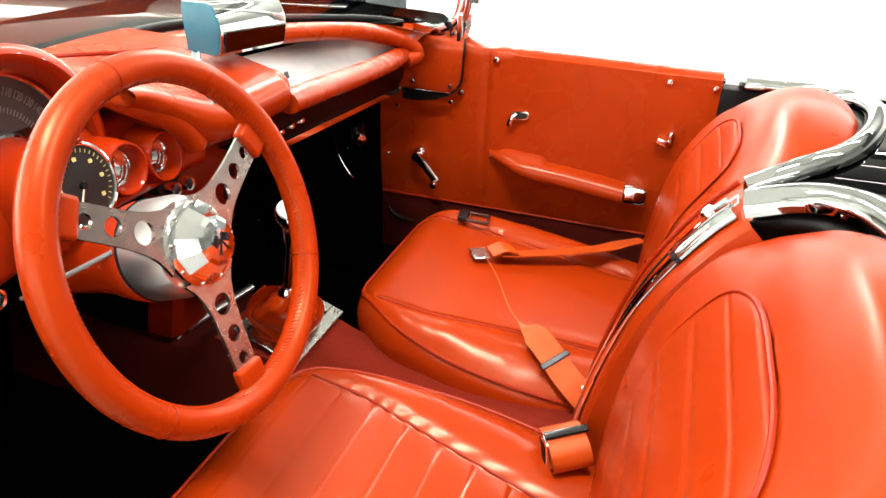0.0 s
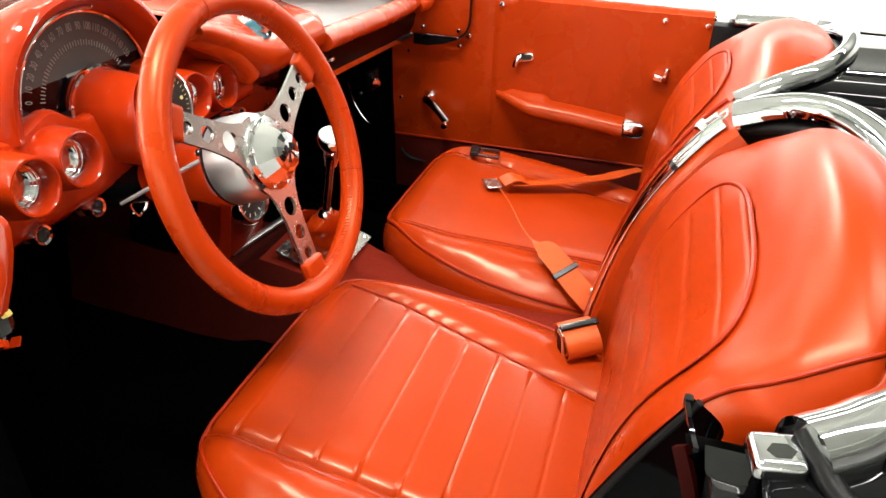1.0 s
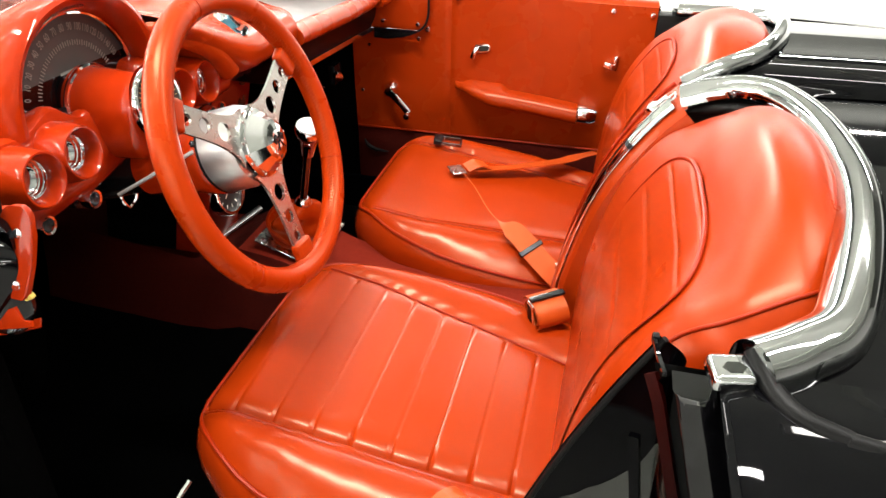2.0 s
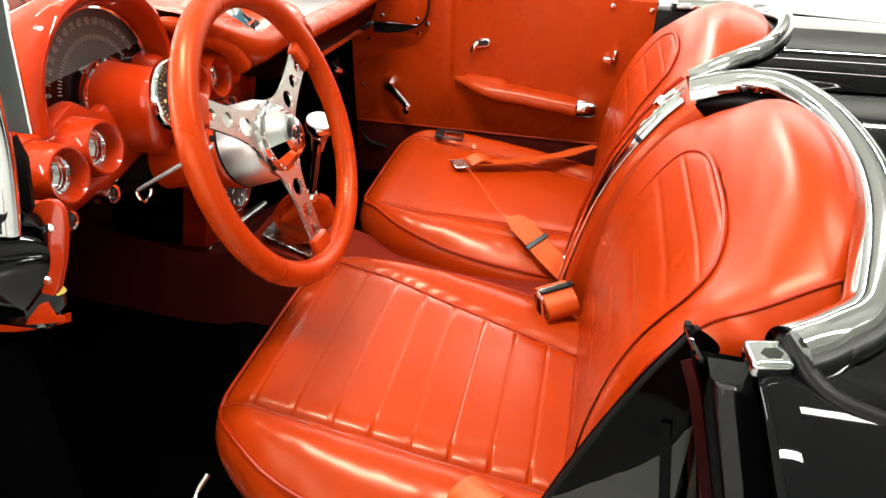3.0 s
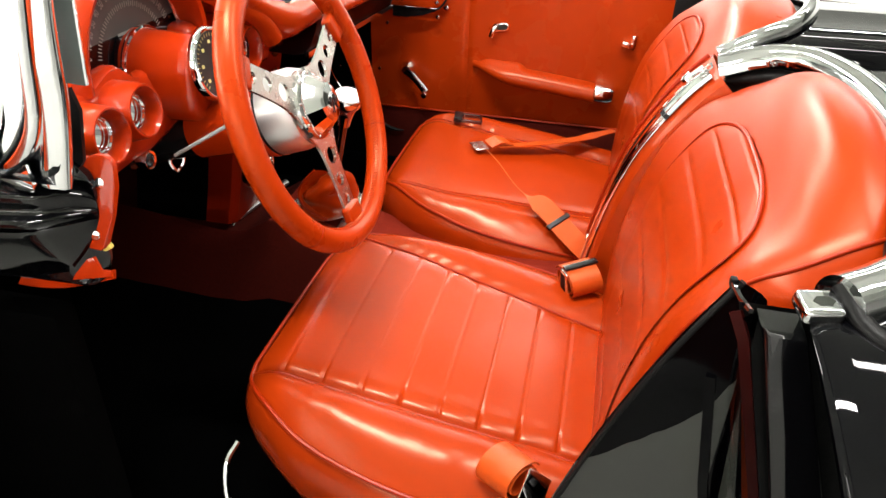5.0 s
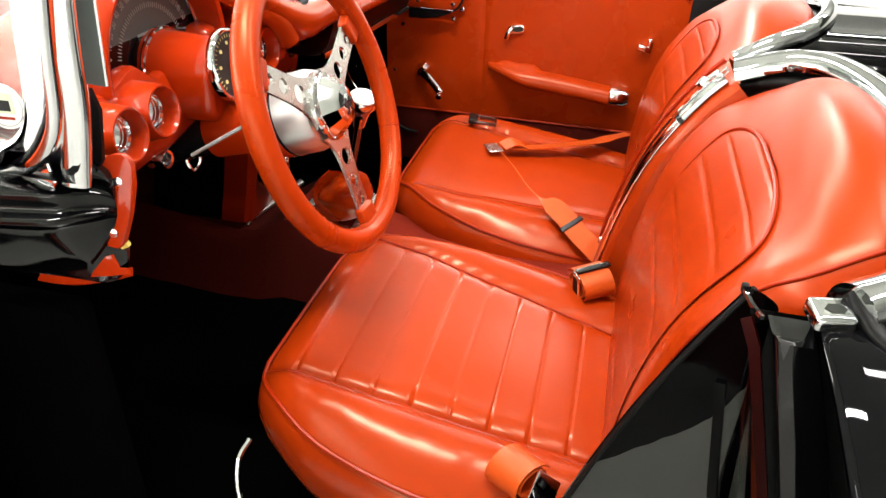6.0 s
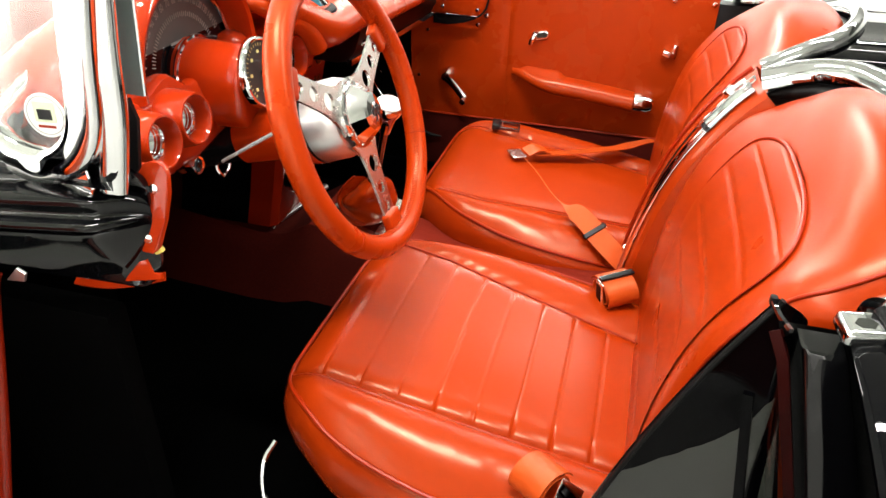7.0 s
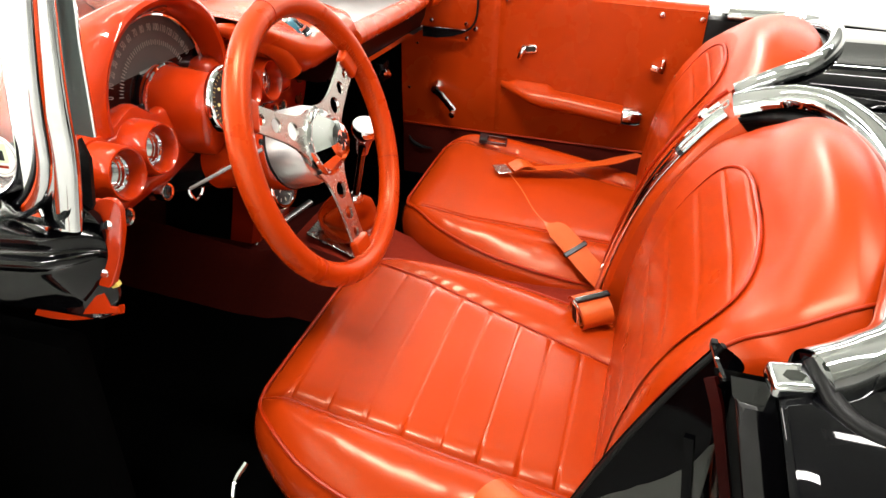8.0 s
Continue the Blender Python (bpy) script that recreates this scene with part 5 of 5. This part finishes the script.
low_line = spline(CORNER + base[3:-3] + [(x + 0.040, -y + 0.052, z - 0.03) for x, y, z in CORNER[::-1]], 8)
n = 49
rows = []
for i in range(n):
    f = i / (n - 1)
    a = low_line[round(f * (len(low_line) - 1))]
    b = top_line[round(f * (len(top_line) - 1))]
    rows.append([a.lerp(b, k / 10) for k in range(11)])
bm = loft(bmesh.new(), rows)
res = bmesh.ops.extrude_face_region(bm, geom=bm.faces[:])
bmesh.ops.translate(bm, vec=(-0.004, 0, 0.001), verts=[g for g in res["geom"] if isinstance(g, bmesh.types.BMVert)])
pane = part("pane", bm, GLASS, screen, "clear curved glass")
pane.visible_shadow = False
# inspection sticker on the glass near the pillar
st = thing("window_sticker", "round white sticker with a pale printed centre on the glass", "sticker", at=(-0.630, -0.654, 0.984))
sm = axis_pose((0, 0, 0), (0.10, -0.98, 0.05))
disc = part("sticker_disc", lathe([(0.019, 0), (0.019, 0.0006), (0, 0.0006)], 28, sm), WHITE, st)
part("sticker_print", box(0.019, 0.017, 0.0006, sm @ Matrix.Translation((0, 0.003, 0.001))), PALE_GOLD, disc)
part("sticker_mark", box(0.013, 0.009, 0.0006, sm @ Matrix.Translation((0, 0.001, 0.0014)), 0.0002, 1), BLACK_MET, disc)
part("sticker_bar", box(0.016, 0.0022, 0.0006, sm @ Matrix.Translation((0, -0.0095, 0.001))), PIPING, disc)
part("sticker_ring", tube([sm @ Vector((0.0165 * math.cos(math.pi * k / 16), 0.0165 * math.sin(math.pi * k / 16), 0.0006)) for k in range(32)], 0.0005, 6, closed=True), STALK, disc)

mirror = thing("rear_view_mirror", "chrome rear-view mirror on a dash stalk", "mirror", at=(-0.690, -0.010, 0.99))
MM = Matrix.Translation((0.008, -0.02, 0.026)) @ Matrix.Rotation(radians(2), 4, "Z") @ Matrix.Rotation(radians(-5), 4, "X")
out = [(-0.022, -0.030), (0.020, -0.034), (0.026, -0.029), (0.0290, -0.001), (0.0260, 0.012), (0.019, 0.028), (0.010, 0.034), (-0.026, 0.034), (-0.028, 0.026)]
case = part("mirror_case", slab(out, 0.175, MM @ Matrix.Rotation(radians(-90), 4, "X") @ Matrix.Diagonal((1, -1, 1, 1)), 0.004), CHROME, mirror, "chrome mirror case")
part("mirror_end", slab([(x * 0.96, y * 0.96) for x, y in out], 0.003, MM @ Matrix.Translation((0, 0.0, 0)) @ Matrix.Rotation(radians(90), 4, "X"), 0.001), TEAL, case, "teal tinted mirror end")
part("mirror_glass", box(0.003, 0.160, 0.027, MM @ Matrix.Translation((0.0285, 0.088, -0.0155)) @ Matrix.Rotation(radians(6), 4, "Y"), 0.001, 1), MIRROR, mirror, "mirror glass, darkened for the reflection in it")
part("mirror_stalk", tube([(0, 0, -0.004), (0, 0.0, 0.0), (0.004, 0.008, 0.006)], 0.006, 10), CHROME, mirror)

# ---- cowl and front of the body ----
rows = []
for i in range(31):
    y = -0.66 + 1.32 * i / 30
    row = []
    for k in range(14):
        f = k / 13
        x0 = wind_x(max(-0.66, min(0.66, y))) + 0.012
        x = x0 + (-2.3 - x0) * f
        z = 0.955 - 0.03 * (y / 0.66) ** 2 - 0.10 * f * f - 0.12 * smooth01(0.70, 0.90, abs(y)) + 0.05 * math.exp(-((abs(y) - 0.62) / 0.14) ** 2) * smooth01(0.1, 0.6, f)
        row.append(Vector((x, y, z)))
    rows.append(row)
part("bonnet", loft(bmesh.new(), rows), BLACK, body, "gloss black bonnet")
# cowl side below the driver's pillar, with its sharp creases
SEC = [(0.630, 0.938), (0.650, 0.934), (0.656, 0.931), (0.658, 0.918), (0.664, 0.914), (0.680, 0.911), (0.684, 0.908), (0.682, 0.897), (0.686, 0.893), (0.694, 0.893), (0.697, 0.889), (0.688, 0.878), (0.680, 0.862), (0.668, 0.838), (0.652, 0.814), (0.632, 0.803)]
SEC = [(p.y, p.z) for p in spline([(0, y, z) for y, z in SEC], 3)]
ENDS = []
for a in range(1, 13):
    f = a / 12 * math.pi / 2
    ENDS.append((-0.571 - 0.031 * (1 - math.cos(f)), math.sin(f) ** 1.1, 0.060 - 0.036 * a / 12))
ENDS += [(-0.602 - 0.015 * i, 1.0, 0.024 * max(0.0, 1 - i / 8)) for i in range(1, 51)]
for sgn in (-1, 1):
    rows = []
    for x, k, pull in ENDS:
        f = -(x + 0.574)
        row = []
        for y, z in SEC:
            yy = 0.625 + (y - pull * smooth01(0.630, 0.66, y) - 0.625) * k + 0.08 * f + (0.06 if sgn > 0 else 0.0)
            zz = 0.868 + (z - 0.868) * (0.55 + 0.45 * k) + 0.03 * f
            row.append(Vector((x, sgn * yy, zz + 0.001 * noise.noise((x * 12, y * 30, z * 20)) * min(1, f * 12))))
        rows.append(row)
    bm = loft(bmesh.new(), rows)
    bm.verts.ensure_lookup_table()
    bm.faces.new(bm.verts[:len(SEC)])
    part("cowl_side", bm, ENAMEL, body, "creased black cowl side")
    if sgn < 0:
        # near-black sheet added in place of the unlit space under the cowl
        part("shade_panel", box(0.50, 0.03, 0.49, Matrix.Translation((-0.87, sgn * 0.645, 0.535)), 0.006), BLACK_CARPET, body)
# red trim plate on the hinge pillar
tp = thing("pillar_trim", "red painted pillar plate held by two screws", "trim plate")
PM = Matrix.Translation((0, -0.613, 0.907)) @ Matrix.Rotation(radians(76), 4, "X")
part("plate", slab([(-0.5849, 0.0145), (-0.5840, 0.0180), (-0.5795, 0.0222), (-0.5720, 0.0250), (-0.5633, 0.0254), (-0.5580, 0.0220), (-0.5548, 0.0164), (-0.5540, -0.002), (-0.5585, -0.0289), (-0.5664, -0.0564), (-0.5690, -0.0605), (-0.5732, -0.0636), (-0.5835, -0.0630), (-0.5848, -0.0600), (-0.5846, -0.0491), (-0.5789, -0.0293), (-0.5813, -0.0082)], 0.006, PM, 0.0022), PAINT, tp)
part("plate_lip", sweep(spline([(-0.5845, -0.6095, 0.9200), (-0.5815, -0.6155, 0.8990), (-0.5793, -0.6205, 0.8786), (-0.5848, -0.6255, 0.8594), (-0.5850, -0.6280, 0.8480)], 5), [(-0.0016, -0.006), (0.0016, -0.006), (0.0016, 0.003), (-0.0016, 0.003)], up=(0, -1, 0.25)), PAINT, tp)
part("plate_nub", box(0.012, 0.012, 0.020, Matrix.Translation((-0.588, -0.606, 0.915)), 0.004), PAINT, tp)
for p in ((-0.5690, -0.6165, 0.9080), (-0.5768, -0.6285, 0.8605)):
    screw(tp, p, (0.1, -0.96, 0.25), 0.0055)
part("foam_edge", box(0.010, 0.006, 0.006, Matrix.Translation((-0.5705, -0.6265, 0.8475)) @ Matrix.Rotation(-0.5, 4, "Y"), 0.002), YELLOW, tp)
part("flange", sweep(spline([(-0.577, -0.618, 0.811), (-0.60, -0.627, 0.806), (-0.628, -0.632, 0.800), (-0.650, -0.635, 0.799), (-0.668, -0.637, 0.8005)], 5), [(-0.0045, -0.001), (0.0045, -0.001), (0.0045, 0.001), (-0.0045, 0.001)], up=(0.1, -0.6, 1)), PAINT, tp)
part("flange_web", slab([(-0.5850, -0.0720), (-0.5780, -0.0690), (-0.5712, -0.0810), (-0.5622, -0.0800), (-0.5612, -0.0855), (-0.5780, -0.0895), (-0.6020, -0.0950), (-0.5990, -0.0890)], 0.003, PM @ Matrix.Translation((0, 0, 0.006)), 0.0008), PAINT, tp)

# outer shell of the car, closed all round
WING = [(0.66, 0.935), (0.72, 0.945), (0.79, 0.920), (0.85, 0.840), (0.875, 0.70), (0.88, 0.52), (0.87, 0.38), (0.84, 0.27)]
for sgn in (-1, 1):
    rows = []
    for i in range(24):
        f = i / 23
        x = -0.82 - 1.50 * f
        nose = smooth01(0.7, 1.0, f)
        rows.append([Vector((x, sgn * (y - 0.10 * nose), z - 0.05 * f - 0.12 * nose * (z - 0.3))) for y, z in WING])
    part("front_wing", loft(bmesh.new(), rows), BLACK, body, "gloss black front wing")
rows = []
for x, k in ((-2.28, 1.0), (-2.40, 0.96), (-2.50, 0.85), (-2.54, 0.6)):
    rows.append([Vector((x, 0.78 * k * c, 0.55 + 0.27 * k * d)) for c, d in ((-1, -1), (-1, 0.4), (-0.85, 0.9), (-0.4, 1.0), (0.4, 1.0), (0.85, 0.9), (1, 0.4), (1, -1))])
part("nose_panel", loft(bmesh.new(), rows, True), BLACK, body)
rows = [[Vector((x + 0.24 * (0.905 - p.z) * max(0.0, 1 - x), -p.y + 0.02, p.z - 0.045 - 0.05 * x * x)) for p in sec] for x in [0.03 + 0.06 * i for i in range(22)]]
part("quarter_panel", loft(bmesh.new(), rows), BLACK, body)
rows = []
for x, k in ((1.22, 1.0), (1.45, 0.97), (1.70, 0.88), (1.80, 0.66)):
    rows.append([Vector((x, 0.86 * k * c, 0.52 + 0.27 * k * d)) for c, d in ((-1, -1), (-1, 0.4), (-0.9, 0.85), (-0.4, 1.0), (0.4, 1.0), (0.9, 0.85), (1, 0.4), (1, -1))])
part("tail_panel", loft(bmesh.new(), rows, True), BLACK, body)
part("under_tray", box(3.9, 1.30, 0.03, Matrix.Translation((-0.4, 0, 0.215)), 0.008), BLACK_MET, body)
for wx in (-1.76, 0.83):
    for sgn in (-1, 1):
        wm = axis_pose((wx, sgn * 0.70, 0.325), (0, sgn, 0))
        wheel_rim = part("road_wheel", lathe([(0.20, -0.06), (0.20, 0.05), (0.17, 0.055), (0.10, 0.045), (0.06, 0.065), (0, 0.07)], 32, wm), STEEL, body, "steel road wheel")
        part("tyre", lathe([(0.19, -0.08), (0.26, -0.09), (0.315, -0.075), (0.325, -0.04), (0.325, 0.04), (0.315, 0.075), (0.26, 0.09), (0.19, 0.08)], 40, wm), RUBBER, wheel_rim)

# open driver's door, swung forward
dd = thing("door_2", "open driver's door with a red vinyl panel", "car door", kind="structure", at=(-0.66, -0.72, 0.30))
dd.matrix_world = Matrix.Translation((-0.775, -0.765, 0.30)) @ Matrix.Rotation(radians(-86), 4, "Z")
part("door_panel", box(0.80, 0.035, 0.54, Matrix.Translation((0.42, 0.02, 0.27)), 0.012, 3), VINYL_SOFT, dd)
part("outer_skin", box(0.82, 0.06, 0.56, Matrix.Translation((0.42, -0.035, 0.27)), 0.015, 3), BLACK, dd)
to_door = dd.matrix_world.inverted()
P = spline([(-0.689, -0.697, 0.842), (-0.693, -0.703, 0.825), (-0.696, -0.722, 0.755), (-0.700, -0.742, 0.680), (-0.704, -0.762, 0.610), (-0.711, -0.790, 0.50), (-0.717, -0.81, 0.40)], 6)
# darker red than the panel: the edge's shade is in its colour
part("edge_roll", tube([to_door @ p for p in P], 0.0055, 12, scale=lambda f: 0.6 + 0.4 * smooth01(0, 0.5, f)), SHADED_RED, dd, "rolled red edge of the door panel, darkened for shade")
part("edge_bracket", slab([(-0.688, 0.832), (-0.668, 0.834), (-0.664, 0.843), (-0.672, 0.848)], 0.003, to_door @ axis_pose((0, -0.690, 0), (0, -1, 0)), 0.0008), ALLOY, dd, "small bright bracket")

# ---- belts ----
def belt(parent, P, w, up=(0, 0, 1), name="webbing", n=6, lift=0.0):
    """Flat webbing along P; w: half width."""
    pts = spline(P, n)
    prof = [(-w, -0.0008), (w, -0.0008), (w, 0.0008), (-w, 0.0008)]
    return part(name, sweep([p + Vector((0, 0, lift)) for p in pts], prof, up=up), WEB, parent)


b1 = thing("seat_belt", "orange lap belt lying across the passenger cushion", "seat belt", "seat belts")
belt(b1, [(-0.095, 0.530, 0.560), (-0.134, 0.505, 0.556), (-0.171, 0.474, 0.553), (-0.244, 0.421, 0.556), (-0.313, 0.376, 0.560), (-0.350, 0.352, 0.564)], 0.021, (0.25, 0.45, 1))
part("tongue", box(0.040, 0.034, 0.004, axis_pose((-0.385, 0.335, 0.566), (0.1, 0, 1), 0.62), 0.0015, 1), STEEL, b1, "steel belt tongue")
belt(b1, [(-0.325, 0.372, 0.568), (-0.345, 0.356, 0.578), (-0.366, 0.342, 0.570)], 0.021)
b2 = thing("seat_belt", "orange belt with a black slider beside the tunnel", "seat belt", "seat belts")
pts = spline([(-0.373, 0.330, 0.566), (-0.331, 0.262, 0.566), (-0.284, 0.166, 0.568), (-0.252, 0.124, 0.566), (-0.226, 0.112, 0.560), (-0.196, 0.088, 0.548), (-0.172, 0.070, 0.533), (-0.150, 0.055, 0.522), (-0.128, 0.045, 0.508)], 7)
part("webbing", sweep(pts, [(-0.023, -0.0008), (0.023, -0.0008), (0.023, 0.0008), (-0.023, 0.0008)], up=(0.35, -0.5, 0.9), scale=lambda f: 0.04 + 0.96 * smooth01(0.33, 0.52, f)), WEB, b2)
part("slider", box(0.056, 0.010, 0.006, axis_pose((-0.188, 0.081, 0.5445), (0.35, -0.5, 0.9), 0.35), 0.0015, 1), BLACK_MET, b2, "black belt slider")
b3 = thing("belt_buckle", "chrome belt buckle with a black face on the cushion edge", "buckle", at=(-0.436, 0.468, 0.566))
bmx = axis_pose((0, 0, 0.008), (0.1, -0.1, 1), radians(98))
bm = bmesh.new()
for cx, cy, sx, sy in ((0, -0.015, 0.064, 0.005), (0, 0.015, 0.064, 0.005), (-0.030, 0, 0.005, 0.030), (0.030, 0, 0.005, 0.030)):
    box(sx, sy, 0.008, bmx @ Matrix.Translation((cx, cy, 0)), 0.0015, 2, bm=bm)
part("buckle_case", bm, GUNMETAL, b3, "dark chrome buckle loop")
part("buckle_bar", box(0.004, 0.028, 0.004, bmx @ Matrix.Translation((-0.010, 0, 0.001)), 0.001, 1), CHROME, b3)
part("buckle_back", box(0.020, 0.036, 0.011, bmx @ Matrix.Translation((-0.024, 0, 0.001)), 0.003, 2), BLACK_MET, b3)
# rolled belt beside the driver's cushion
b4 = thing("seat_belt", "rolled orange belt with a chrome buckle end", "seat belt", "seat belts", at=(-0.148, -0.116, 0.545))
def rolled(parent, c, axis, r, w):
    m = axis_pose(c, axis)
    pts = []
    for k in range(46):
        a = 0.3 + k * 0.27
        rr = r * (1 - 0.010 * k)
        pts.append(m @ Vector((rr * math.cos(a) * 1.15, rr * math.sin(a) * 0.85, 0)))
    bm = bmesh.new()
    zz = (m.to_3x3() @ Vector((0, 0, 1))).normalized()
    T = [(pts[min(i + 1, 45)] - pts[max(i - 1, 0)]).normalized() for i in range(46)]
    rows = []
    for p, t in zip(pts, T):
        nrm = t.cross(zz) * 0.0009
        rows.append([p - zz * w + nrm, p + zz * w + nrm, p + zz * w - nrm, p - zz * w - nrm])
    part("webbing", loft(bm, rows, True), WEB, parent)
    return m, zz
m, zz = rolled(b4, (0.010, 0.006, 0.004), (0.85, 0.5, 0.12), 0.031, 0.026)
part("buckle", box(0.022, 0.046, 0.008, m @ Matrix.Translation((0, 0, -0.025)), 0.003, 3), CHROME, b4, "chrome buckle end")
part("buckle_slot", box(0.015, 0.036, 0.003, m @ Matrix.Translation((0, 0, -0.0285)), 0.001, 1), DARK_RED, b4)
part("retainer", box(0.012, 0.005, 0.058, m @ Matrix.Translation((0, 0.028, 0.002)), 0.002), BLACK_MET, b4)
b5 = thing("seat_belt", "rolled orange belt with a bright tongue by the sill", "seat belt", "seat belts", at=(-0.198, -0.535, 0.54))
m, zz = rolled(b5, (0.004, 0.0, 0.012), (0.78, -0.55, 0.12), 0.0260, 0.024)
part("tongue", box(0.030, 0.045, 0.005, Matrix.Translation((0.036, -0.020, 0.010)) @ Matrix.Rotation(0.5, 4, "Y") @ Matrix.Rotation(0.5, 4, "X"), 0.002), CHROME, b5, "bright steel tongue")

# footwell details on the far side
vent = thing("vent_knob", "chrome vent pull in the dark footwell", "knob", at=(-0.762, 0.611, 0.659))
part("pull", lathe([(0.012, 0), (0.012, 0.006), (0.008, 0.012), (0.010, 0.020), (0, 0.022)], 18, axis_pose((0, 0, 0), (0.6, -0.8, 0))), CHROME, vent)
part("pull_base", box(0.02, 0.05, 0.05, Matrix.Translation((-0.012, 0.015, 0)), 0.006), BLACK_MET, vent)
rod = thing("bent_rod", "thin bright rod in the far footwell", "rod", at=(-0.86, 0.56, 0.55))
part("rod", tube([p - Vector((-0.86, 0.56, 0.55)) for p in spline([(-0.868, 0.682, 0.625), (-0.852, 0.682, 0.572), (-0.822, 0.682, 0.528), (-0.790, 0.683, 0.507), (-0.764, 0.684, 0.498)], 6)], 0.0022, 8, scale=lambda f: 0.4 + 0.6 * smooth01(0, 0.5, f)), CHROME, rod)
kick = thing("kick_panel", "near-black carpeted kick panel ahead of the far door", "car panel")
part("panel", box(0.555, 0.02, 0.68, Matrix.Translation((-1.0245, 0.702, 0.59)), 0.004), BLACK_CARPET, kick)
screw(kick, (-0.83, 0.678, 0.60), (0, -1, 0), 0.005)

# ---- stand on the floor beyond the passenger side ----
stand = thing("display_stand", "dark grey floor stand beside the showroom wall", "stand", at=(-2.42, 4.5, 0))
part("base", box(0.44, 0.34, 0.03, Matrix.Translation((0, 0, 0.015)), 0.008), BLACK_MET, stand)
part("post", box(0.20, 0.10, 0.92, Matrix.Translation((0.01, 0, 0.485)), 0.012), GREY_MET, stand)
part("panel", box(0.20, 0.05, 0.62, Matrix.Translation((-0.19, 0, 0.48)), 0.008), BLACK_MET, stand)
